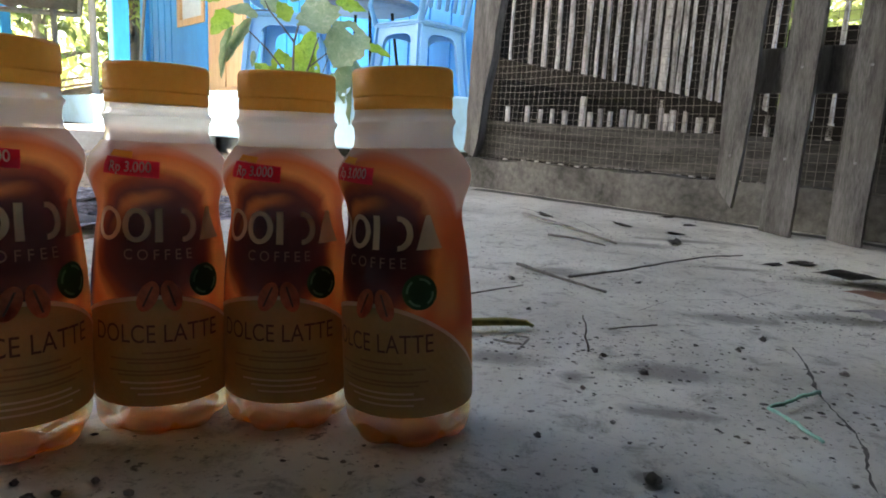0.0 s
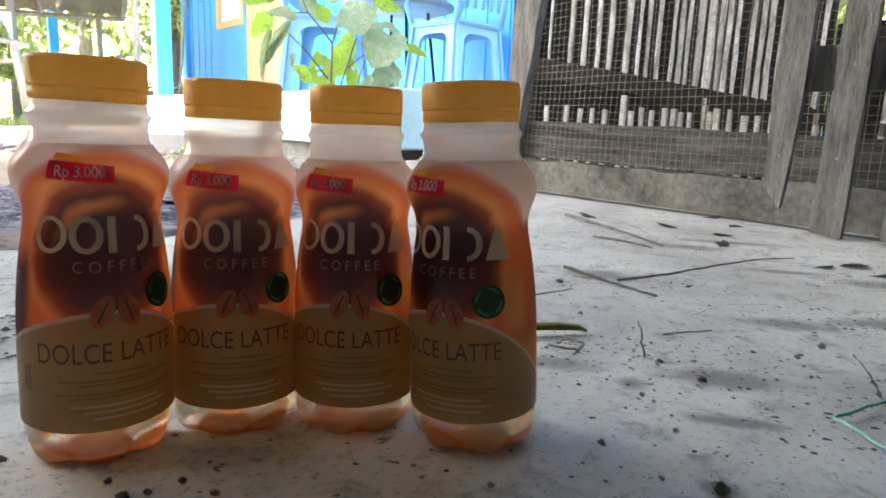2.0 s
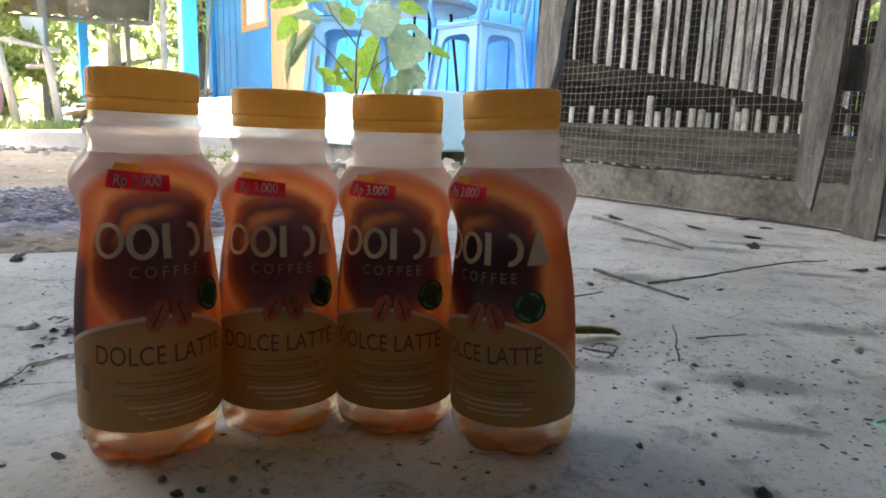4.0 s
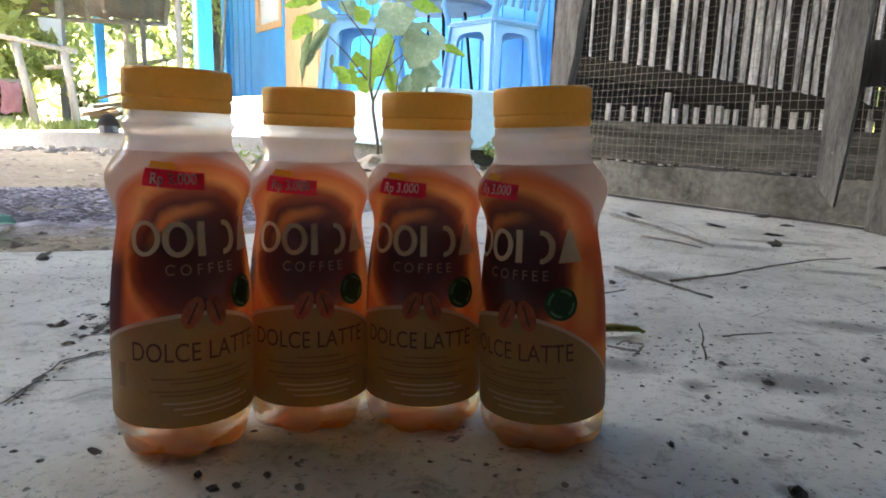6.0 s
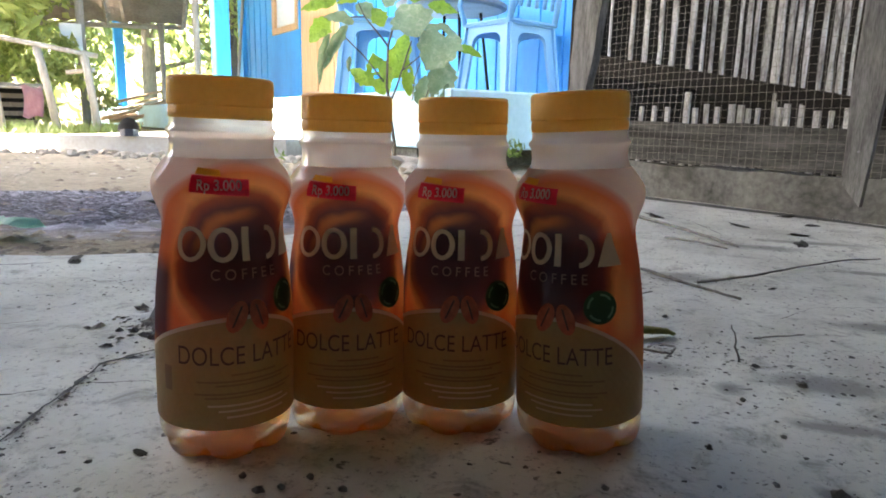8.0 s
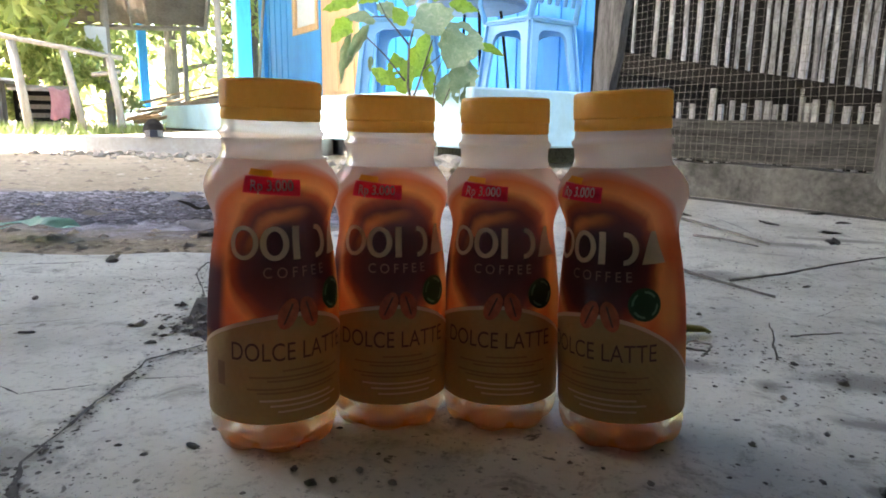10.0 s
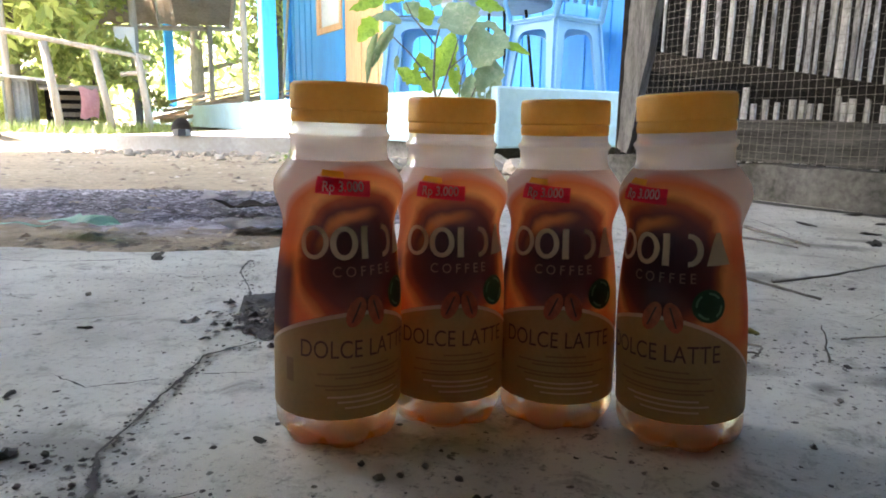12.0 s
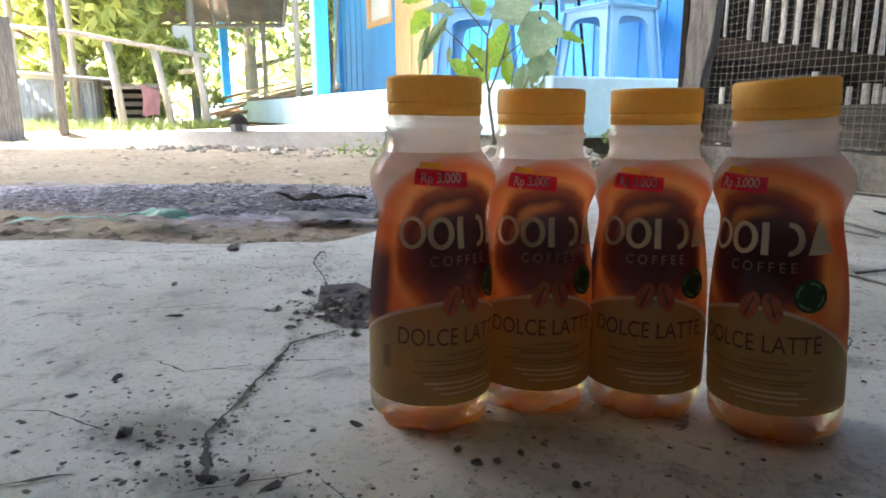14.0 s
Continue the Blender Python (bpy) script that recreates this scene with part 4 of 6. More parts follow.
def make_chair(place, label):
    c = thing("plastic_chair", label, "chair", place, group="porch chairs")
    H, W = 0.40, 0.36
    bm = box(bmesh.new(), (0, 0, H - 0.012), (W + 0.02, W + 0.02, 0.024), None, 0.0)
    bmesh.ops.bevel(bm, geom=bm.edges[:], offset=0.011, segments=3, affect="EDGES")
    part("seat", bm, CHAIR_BLUE, c, smooth=False)
    for k in range(4):
        bm = bmesh.new()
        m = Matrix.Rotation(k * math.pi / 2, 4, "Z") @ Matrix.Translation((0, -W / 2 - 0.012, 0)) @ Matrix.Rotation(radians(-5), 4, "X")
        arch_panel(bm, W, W + 0.07, 0.22, 0.29, H - 0.015, H - 0.06, m)
        bmesh.ops.recalc_face_normals(bm, faces=bm.faces[:])
        part("leg_panel", bm, CHAIR_BLUE, c)
    for x in (-0.17, 0.17):
        part("back_post", tube(bmesh.new(), [(x, 0.17, H - 0.01), (x * 1.03, 0.21, H + 0.2), (x * 0.95, 0.25, H + 0.42)], [0.016, 0.015, 0.014]), CHAIR_BLUE, c, smooth=True)
    for i in range(5):
        x = -0.12 + 0.06 * i
        part("back_slat", tube(bmesh.new(), [(x, 0.19, H + 0.06), (x, 0.22, H + 0.25), (x * 0.95, 0.25, H + 0.41)], 0.012, 5), CHAIR_BLUE, c, smooth=True)
    part("top_rail", tube(bmesh.new(), [(-0.165, 0.25, H + 0.42), (0, 0.265, H + 0.44), (0.165, 0.25, H + 0.42)], 0.016), CHAIR_BLUE, c, smooth=True)
    for x in (-0.2, 0.2):
        part("armrest", tube(bmesh.new(), [(x * 0.86, -0.17, H - 0.01), (x, -0.19, H + 0.09), (x * 1.05, -0.15, H + 0.19), (x * 1.05, 0.05, H + 0.21), (x * 0.9, 0.21, H + 0.20)], 0.014, 8), CHAIR_BLUE, c, smooth=True)
    return c


chair = make_chair(pose(-0.585, 3.79, PORCH_Z, 0, 0, -125), "light blue moulded plastic armchair on the porch")
copy_thing(chair, pose(-1.27, 3.62, PORCH_Z, 0, 0, 100))
table = thing("round_table", "low round table with grey top and thin black legs", "table")
TX, TY = -0.98, 4.03
part("tabletop", lathe(bmesh.new(), [(0.0, 0.795), (0.30, 0.795), (0.325, 0.805), (0.33, 0.822), (0.32, 0.830), (0.0, 0.830)], 48, (TX, TY, 0)), GREY_METAL, table, smooth=False)
for k in range(4):
    a = k * math.pi / 2 + 0.5
    part("leg", tube(bmesh.new(), [(TX + 0.25 * math.cos(a), TY + 0.25 * math.sin(a), PORCH_Z), (TX + 0.18 * math.cos(a), TY + 0.18 * math.sin(a), 0.795)], 0.009), WOOD_DARK_SHADE, table)

sandal = thing("sandal", "dark grey rubber slide sandal on the concrete step", "sandal", pose(-2.62, 3.22, 0.035, 0, 0, -140) @ Matrix.Scale(1.15, 4))
RUBBER = surface("grey_rubber", (0.02, 0.022, 0.028), (0.05, 0.053, 0.062), 20, 200, 0.7, 0.2, 0.001)
bm = bmesh.new()
rings = []
for i in range(13):
    f = i / 12
    y = -0.125 + 0.25 * f
    w = 0.048 * (math.sin(math.pi * min(0.97, max(0.03, f))) ** 0.35) * (1.0 - 0.18 * f)
    rings.append([bm.verts.new((x, y, z)) for x, z in ((-w, 0), (w, 0), (w, 0.022 + 0.012 * f), (-w, 0.022 + 0.012 * f))])
for a, b in zip(rings, rings[1:]):
    for k in range(4):
        bm.faces.new((a[k], a[(k + 1) % 4], b[(k + 1) % 4], b[k]))
bm.faces.new(rings[0][::-1]), bm.faces.new(rings[-1])
part("sole", bm, RUBBER, sandal)
bm = bmesh.new()
n, rings = 12, []
for y, hgt in ((-0.122, 0.012), (-0.105, 0.038), (-0.06, 0.058), (-0.01, 0.068), (0.045, 0.070)):
    rings.append([bm.verts.new((0.050 * math.cos(math.pi * i / n), y, 0.018 + hgt * math.sin(math.pi * i / n))) for i in range(n + 1)])
for a, b in zip(rings, rings[1:]):
    for i in range(n):
        bm.faces.new((a[i], a[i + 1], b[i + 1], b[i]))
bmesh.ops.solidify(bm, geom=bm.faces[:], thickness=0.005)
part("strap", bm, RUBBER, sandal, smooth=True)

# ---- plant by the porch ----
LEAF_OLD = surface("leaf_grey_green", (0.17, 0.25, 0.13), (0.30, 0.38, 0.22), 30, 160, 0.5, 0.4, 0.002, stain=(0.40, 0.42, 0.28), stain_scale=40, through_light=0.35, vary=0.1)
LEAF_YOUNG = surface("leaf_yellow_green", (0.22, 0.36, 0.03), (0.38, 0.52, 0.09), 30, 160, 0.5, 0.4, 0.002, stain=(0.12, 0.22, 0.03), stain_scale=30, through_light=0.5, vary=0.1)
STEM = surface("plant_stem", (0.07, 0.055, 0.05), (0.14, 0.12, 0.09), 40, 200, 0.7, 0.3, 0.001)
plant = thing("eggplant_bush", "leafy green plant with holed leaves growing before the porch", "plant")
PB = Vector((-0.875, 2.75, 0.055))
PR, PF = Vector((0.962, 0.272, 0)), Vector((-0.272, 0.962, 0))
PX = 0.00242


def pp(dx, dz, dy=0.0):
    return PB + PR * (dx * PX) + Vector((0, 0, dz * PX)) + PF * dy


def stem(pts, r0, r1):
    n = len(pts)
    part("stem", tube(bmesh.new(), [pp(*p) for p in pts], [r0 + (r1 - r0) * i / (n - 1) for i in range(n)], 7), STEM, plant, smooth=True)


stem([(2, -48), (0, 0), (-8, 50), (-8, 68)], 0.0075, 0.0065)
stem([(-8, 68), (-14, 94), (-13, 130), (-12, 162), (-5, 188), (4, 215)], 0.006, 0.0035)
stem([(-12, 162), (-30, 184), (-52, 209), (-63, 232)], 0.0042, 0.0025)
stem([(-52, 209), (-80, 208), (-110, 212)], 0.0030, 0.0018)
stem([(-19, 103), (-36, 124), (-54, 146), (-84, 174), (-95, 182)], 0.0042, 0.0022)
stem([(-8, 68), (2, 92), (12, 122), (20, 148), (28, 172)], 0.0050, 0.0025)
stem([(12, 122), (40, 145), (75, 172), (100, 170)], 0.0030, 0.0018)
stem([(30, 72), (34, 110), (45, 140)], 0.0030, 0.0018)
stem([(46, 60), (60, 95), (70, 120)], 0.0030, 0.0018)


def leaf(cx, cz, w, h, tilt, depth, material, fold=0.25, face=0.2, lobes=5, dy=0.0):
    """A lobed leaf: w across, h along its midrib; tilt turns it in the picture plane, face leans it to the sky."""
    bm = bmesh.new()
    n = 14
    mid, left, right = [], [], []
    seedv = cx * 0.37 + cz
    for i in range(n + 1):
        f = i / n
        half = 0.5 * math.sin(math.pi * min(1, f * 0.97 + 0.03)) ** 0.75 * (1.15 - 0.55 * f)
        wav = 1 + 0.13 * math.sin(f * lobes * math.pi * 1.5 + seedv)
        z = (f - 0.5)
        droop = -0.22 * (f - 0.3) ** 2
        mid.append((0, z, droop))
        left.append((-half * wav, z + 0.05 * math.sin(7 * f + seedv), droop + half * fold + 0.03 * math.sin(11 * f + seedv)))
        right.append((half * (2 - wav), z + 0.05 * math.cos(6 * f + seedv), droop + half * fold + 0.03 * math.cos(9 * f + seedv)))
    c, s = math.cos(tilt), math.sin(tilt)

    def put(p):
        x, z, d = p[0] * w, p[1] * h, p[2] * max(w, h)
        x, z = x * c - z * s, x * s + z * c
        return pp(cx + x, cz + z * math.cos(face) + d * math.sin(face), dy - (d * math.cos(face) - z * math.sin(face)) * PX)

    rows = [[bm.verts.new(put(p)) for p in ((l[0], l[1], l[2]), ((l[0] + m[0]) / 2, (l[1] + m[1]) / 2, (l[2] + m[2]) / 2 - 0.02), m, ((r[0] + m[0]) / 2, (r[1] + m[1]) / 2, (r[2] + m[2]) / 2 - 0.02), r)] for l, m, r in zip(left, mid, right)]
    for k, (a, b) in enumerate(zip(rows, rows[1:])):
        for j in range(4):
            if lobes == 7 and noise.noise((k * 3.1, j * 5.3, seedv)) > 0.52:
                continue
            bm.faces.new((a[j], a[j + 1], b[j + 1], b[j]))
    part("leaf", bm, material, plant, smooth=True)


O, Y = LEAF_OLD, LEAF_YOUNG
for row in ((26, 204, 92, 84, 0.5, 0, O, .2, .5, 5, -.06), (73, 158, 92, 96, 2.6, 0, O, .3, .3, 7, -.04), (80, 104, 62, 84, 2.9, 0, O, .3, .1, 7, -.03), (-136, 224, 28, 62, 1.75, 0, Y, .2, .4, 5, 0), (-129, 187, 44, 58, 2.4, 0, Y, .2, .2, 5, .02), (-96, 203, 30, 62, 1.3, 0, O, .3, .5, 5, -.03), (-77, 237, 24, 50, 1.8, 0, Y, .2, .3, 5, 0),
            (-113, 244, 26, 44, .4, 0, Y, .2, .2, 5, .02), (-121, 140, 20, 96, 2.9, 0, O, .5, 0, 5, 0), (-100, 158, 24, 92, 2.6, 0, O, .5, 0, 5, -.02), (-30, 122, 58, 88, .35, 0, Y, .2, .1, 7, .06), (-62, 112, 34, 56, .9, 0, Y, .3, .2, 5, .07), (92, 62, 40, 92, 3.0, 0, O, .35, .1, 5, -.05), (6, 150, 52, 92, -.3, 0, Y, .2, 0, 5, .08), (82, 226, 30, 60, -1.75, 0, Y, .2, .3, 5, .02), (127, 156, 20, 54, -1.9, 0, Y, .3, .3, 5, 0),
            (-78, 131, 12, 30, 3.0, 0, O, .4, 0, 5, 0), (22, 112, 30, 74, .1, 0, Y, .3, 0, 7, .05), (-30, 212, 38, 44, .6, 0, Y, .2, .2, 5, .03), (30, 248, 36, 34, .1, 0, Y, .2, .4, 5, .02), (-10, 250, 40, 60, -.3, 0, O, .2, .4, 5, .05), (60, 262, 46, 60, -.6, 0, Y, .2, .4, 5, .03), (48, 92, 34, 62, -.2, 0, O, .3, 0, 7, .03), (-55, 225, 34, 50, 1.0, 0, O, .3, .3, 5, .06)):
    leaf(row[0], row[1], row[2] * 0.88, row[3] * 0.88, *row[4:6], row[6], *row[7:])

# ---- trees and the yard behind ----
def foliage(name, label, spots, per, size, material, parent, seed, flat=0.6):
    """A crown of separate leaves in uneven clumps; spots: (centre, radius)."""
    rng = np.random.default_rng(seed)
    verts, faces = [], []
    for (cx, cy, cz), rad in spots:
        n = int(per)
        d = rng.normal(size=(n, 3))
        d /= np.linalg.norm(d, axis=1)[:, None]
        p = np.array((cx, cy, cz)) + d * (rad * rng.uniform(0.25, 1.0, (n, 1)) ** 0.6) * np.array((1, 1, 0.75))
        ax = rng.normal(size=(n, 3)) + np.array((0, 0, -0.5))
        ax /= np.linalg.norm(ax, axis=1)[:, None]
        side = np.cross(ax, rng.normal(size=(n, 3)) * np.array((flat, flat, 1)))
        side /= np.linalg.norm(side, axis=1)[:, None]
        up = np.cross(side, ax)
        L = size * rng.uniform(0.6, 1.3, (n, 1))
        b = len(verts)
        quad = np.stack((p - ax * L, p + side * L * 0.38 + up * L * 0.12, p + ax * L, p - side * L * 0.38 + up * L * 0.12), 1).reshape(-1, 3)
        verts.extend(map(tuple, quad))
        faces.extend((b + 4 * i, b + 4 * i + 1, b + 4 * i + 2, b + 4 * i + 3) for i in range(n))
    me = bpy.data.meshes.new(name)
    me.from_pydata(verts, [], faces)
    return mesh_obj(name, me, material, parent, label)


def island_leaf(name, dark, light, pass_light=0.45):
    m, nt, b = shader(name)
    g = nt.nodes.new("ShaderNodeNewGeometry")
    col = ramp(nt, g.outputs["Random Per Island"], [(0.0, dark), (0.7, light), (1.0, tuple(min(1, c * 1.35) for c in light))])
    col = mixc(nt, 0.3, col, ramp(nt, noise_of(nt, coords(nt), 3, 4), [(0.35, dark), (0.65, light)]))
    nt.links.new(col, b.inputs["Base Color"])
    b.inputs["Roughness"].default_value = 0.5
    tl = nt.nodes.new("ShaderNodeBsdfTranslucent")
    nt.links.new(col, tl.inputs[0])
    mx = nt.nodes.new("ShaderNodeMixShader")
    mx.inputs[0].default_value = pass_light
    nt.links.new(b.outputs[0], mx.inputs[1])
    nt.links.new(tl.outputs[0], mx.inputs[2])
    nt.links.new(mx.outputs[0], nt.nodes["Material Output"].inputs[0])
    return m


# paler than real foliage: sun glare and haze are mixed into the leaf colours
GREEN_SUN_HAZE = island_leaf("sun_haze_leaves", (0.24, 0.31, 0.08), (0.52, 0.57, 0.21), 0.62)
GREEN_DEEP = island_leaf("deep_leaves", (0.09, 0.14, 0.045), (0.24, 0.30, 0.11), 0.58)
GRASS = island_leaf("grass_blades", (0.08, 0.14, 0.03), (0.22, 0.30, 0.08))
BARK = surface("bark", (0.10, 0.085, 0.065), (0.26, 0.22, 0.17), 8, 50, 0.95, 0.8, 0.01, (4, 4, 1))


def make_tree(name, label, x, y, height, crown, size, per, clumps, material, seed, trunk=0.09, spread=(0.35, 1.0)):
    t = thing(name, label, "tree")
    rng = random.Random(seed)
    top = Vector((x + rng.uniform(-0.2, 0.2), y + rng.uniform(-0.2, 0.2), height * 0.8))
    part("trunk", tube(bmesh.new(), [(x, y, -0.25), (x + 0.05 * trunk, y, height * 0.3), (*(Vector((x, y, 0)).lerp(top, 0.6).xy), height * 0.55), top], [trunk, trunk * 0.8, trunk * 0.6, trunk * 0.25], 9), BARK, t, smooth=True)
    spots = []
    for i in range(clumps):
        a, f = rng.uniform(0, 6.28), rng.uniform(*spread)
        r = crown * math.sqrt(rng.uniform(0.05, 1))
        c = Vector((x + r * math.cos(a), y + r * math.sin(a), height * f))
        spots.append((tuple(c), crown * rng.uniform(0.22, 0.42)))
        if i % 3 == 0:
            part("limb", tube(bmesh.new(), [(x, y, height * min(f, 0.75) * 0.7), tuple((Vector((x, y, height * f * 0.8)) + c) / 2), tuple(c)], [trunk * 0.45, trunk * 0.3, trunk * 0.1], 6), BARK, t, smooth=True)
    foliage("crown", "", spots, per, size, material, t, seed)
    return t


make_tree("garden_tree", "broad-leaved tree with large sunlit leaves", -6.1, 5.0, 2.6, 0.95, 0.095, 90, 34, GREEN_SUN_HAZE, 1, 0.06)
make_tree("garden_tree", "broad-leaved tree with large sunlit leaves", -7.6, 5.9, 3.2, 1.3, 0.10, 90, 36, GREEN_SUN_HAZE, 2, 0.08)
make_tree("shrub", "yellow-green shrub in the sun", -5.7, 5.6, 0.95, 0.55, 0.06, 110, 20, GREEN_SUN_HAZE, 3, 0.02, (0.15, 1.0))
make_tree("shrub", "yellow-green shrub in the sun", -6.5, 5.2, 0.9, 0.6, 0.06, 110, 20, GREEN_SUN_HAZE, 4, 0.02, (0.15, 1.0))
make_tree("tall_tree", "tall tree with pale trunk and dense crown", -7.9, 9.9, 4.6, 1.7, 0.10, 85, 36, GREEN_DEEP, 5, 0.13, (0.25, 1.0))
make_tree("tall_tree", "tall tree with pale trunk and dense crown", -5.5, 8.7, 4.2, 1.3, 0.09, 85, 34, GREEN_SUN_HAZE, 6, 0.10, (0.35, 1.0))
make_tree("tall_tree", "tall tree with dense dark crown", -10.5, 9.2, 5.0, 2.2, 0.12, 85, 40, GREEN_DEEP, 7, 0.14, (0.12, 1.0))
make_tree("tall_tree", "tall tree with dense dark crown", -7.0, 13.2, 6.0, 2.6, 0.13, 85, 44, GREEN_DEEP, 8, 0.16, (0.10, 1.0))
make_tree("tall_tree", "tall tree with dense dark crown", -11.5, 6.0, 5.0, 2.0, 0.12, 110, 40, GREEN_SUN_HAZE, 9, 0.14, (0.10, 1.0))
make_tree("garden_tree", "leafy tree behind the fence", 2.1, 3.4, 2.4, 0.9, 0.055, 110, 34, GREEN_SUN_HAZE, 10, 0.05, (0.10, 1.0))
make_tree("garden_tree", "leafy tree behind the fence", 1.3, 3.9, 2.2, 0.8, 0.05, 100, 30, GREEN_DEEP, 11, 0.05, (0.05, 1.0))

# distant woods all round
rng = np.random.default_rng(21)
spots = [((28 * math.cos(a) * f, 28 * math.sin(a) * f, z), 3.2) for a in np.linspace(0, 2 * math.pi, 44, endpoint=False) for f, z in ((1.0, 1.2), (1.08, 3.6))]
woods = foliage("far_woods", "", spots, 190, 0.42, GREEN_SUN_HAZE, None, 22)
tagged(woods, "hazy green belt of distant trees", "woods", kind="stuff")

# a low zinc shed, posts and rails, canopy
shed = thing("zinc_shed", "low shed of bluish corrugated zinc sheets", "shed")


def corrugated(a, b, z0, z1, waves, amp, name, parent, material, label=""):
    a, b = Vector((*a, 0)), Vector((*b, 0))
    nrm = (b - a).cross(Vector((0, 0, 1))).normalized()
    bm = bmesh.new()
    n = waves * 6
    rows = [[bm.verts.new(a.lerp(b, i / n) + nrm * amp * math.sin(2 * math.pi * waves * i / n) + Vector((0, 0, z))) for i in range(n + 1)] for z in (z0, z1)]
    for i in range(n):
        bm.faces.new((rows[0][i], rows[0][i + 1], rows[1][i + 1], rows[1][i]))
    bmesh.ops.solidify(bm, geom=bm.faces[:], thickness=0.004)
    return part(name, bm, material, parent, label, smooth=False)


corrugated((-5.74, 4.06), (-5.52, 4.35), -0.06, 0.44, 7, 0.008, "sheet", shed, ZINC)
corrugated((-5.50, 4.38), (-5.38, 4.54), -0.06, 0.43, 4, 0.008, "sheet", shed, ZINC)
corrugated((-6.3, 4.5), (-5.74, 4.06), -0.06, 0.44, 12, 0.008, "sheet", shed, ZINC)
part("roof_sheet", boxed((-5.75, 4.55, 0.47), (0.75, 0.95, 0.02), Matrix.Rotation(radians(52), 4, "Z") @ Matrix.Rotation(radians(4), 4, "Y")), ZINC, shed, "rusty roof sheet")
part("corner_post", boxed((-5.37, 4.57, 0.19), (0.05, 0.05, 0.54)), WOOD_GREY, shed)
crate = thing("slatted_crate", "dark slatted wooden crate beside the shed", "crate")
for i in range(5):
    part("slat", boxed((-5.12, 4.74, 0.0 + 0.075 * i), (0.34, 0.03, 0.04), Matrix.Rotation(radians(52), 4, "Z")), BARK, crate)
part("lid", boxed((-5.16, 4.78, 0.39), (0.5, 0.36, 0.02), Matrix.Rotation(radians(52), 4, "Z") @ Matrix.Rotation(radians(7), 4, "X")), WHITE_WOOD, crate)
part("back", boxed((-5.30, 4.86, 0.16), (0.36, 0.02, 0.42), Matrix.Rotation(radians(52), 4, "Z")), WOOD_DARK_SHADE, crate)
cloth = thing("pink_cloth", "faded pink cloth hung over the crate", "cloth")
bm = bmesh.new()
rows = []
for i in range(9):
    f = i / 8
    rows.append([bm.verts.new((-4.90 + 0.03 * math.sin(3 * f) + 0.05 * f, 4.62 + 0.05 * k - 0.05 * f, 0.38 - 0.26 * f ** 1.3 + 0.015 * math.sin(k * 1.7 + 3 * f))) for k in range(5)])
for a, b in zip(rows, rows[1:]):
    for k in range(4):
        bm.faces.new((a[k], a[k + 1], b[k + 1], b[k]))
bmesh.ops.solidify(bm, geom=bm.faces[:], thickness=0.01)
part("fabric", bm, surface("pink_fabric", (0.48, 0.25, 0.27), (0.66, 0.42, 0.43), 12, 90, 0.9, 0.4, 0.004), cloth, smooth=True)

rails = thing("rail_fence", "pale weathered post and rail fence", "fence")
for (x0, y0, z0), (x1, y1, z1), w in (((-4.85, 4.38, -0.12), (-4.90, 4.32, 0.74), 0.034), ((-4.57, 4.67, -0.12), (-4.66, 4.59, 0.70), 0.032), ((-4.36, 4.88, -0.12), (-4.42, 4.83, 0.68), 0.032)):
    part("post", tube(bmesh.new(), [(x0, y0, z0), ((x0 + x1) / 2 + 0.01, (y0 + y1) / 2, (z0 + z1) / 2), (x1, y1, z1)], w, 8), WHITE_WOOD, rails, smooth=True)
part("rail", tube(bmesh.new(), [(-5.36, 3.80, 0.83), (-5.06, 4.12, 0.80), (-4.7, 4.52, 0.72), (-4.34, 4.90, 0.645)], 0.021, 8), WHITE_WOOD, rails, smooth=True)
part("rail", tube(bmesh.new(), [(-4.55, 4.76, 0.50), (-4.36, 4.88, 0.53)], 0.02, 8), WHITE_WOOD, rails, smooth=True)
for x, y, z, w, mt, lab in ((-4.755, 3.71, 1.8, 0.035, WOOD_GREY, "grey round wooden post"), (-5.47, 4.415, 1.8, 0.03, WHITE_WOOD, "pale round wooden post"), (-5.46, 5.9, 2.2, 0.045, WHITE_WOOD, "white painted post")):
    p = thing("yard_post", lab + " standing in the yard", "post")
    part("shaft", tube(bmesh.new(), [(x, y, -0.15), (x + 0.01, y, z * 0.5), (x, y, z)], [w, w * 0.95, w * 0.9], 9), mt, p, smooth=True)
cab = thing("white_box", "small white box fixed to a post", "box")
part("shell", boxed((-5.50, 5.82, 0.93), (0.20, 0.14, 0.27), Matrix.Rotation(radians(43), 4, "Z"), 0.008), surface("white_paint", (0.68, 0.68, 0.66), (0.80, 0.80, 0.78), 5, 60, 0.6, 0.1, 0.001), cab)
sheetw = thing("pale_panel", "pale upright panel at the edge of the yard", "panel")
part("board", boxed((-4.98, 3.36, 0.36), (0.30, 0.04, 0.95), Matrix.Rotation(radians(50), 4, "Z")), WOOD_GREY, sheetw)
part("leg", boxed((-5.06, 3.27, 0.1), (0.05, 0.05, 0.5), Matrix.Rotation(radians(50), 4, "Z")), WOOD_GREY, sheetw)

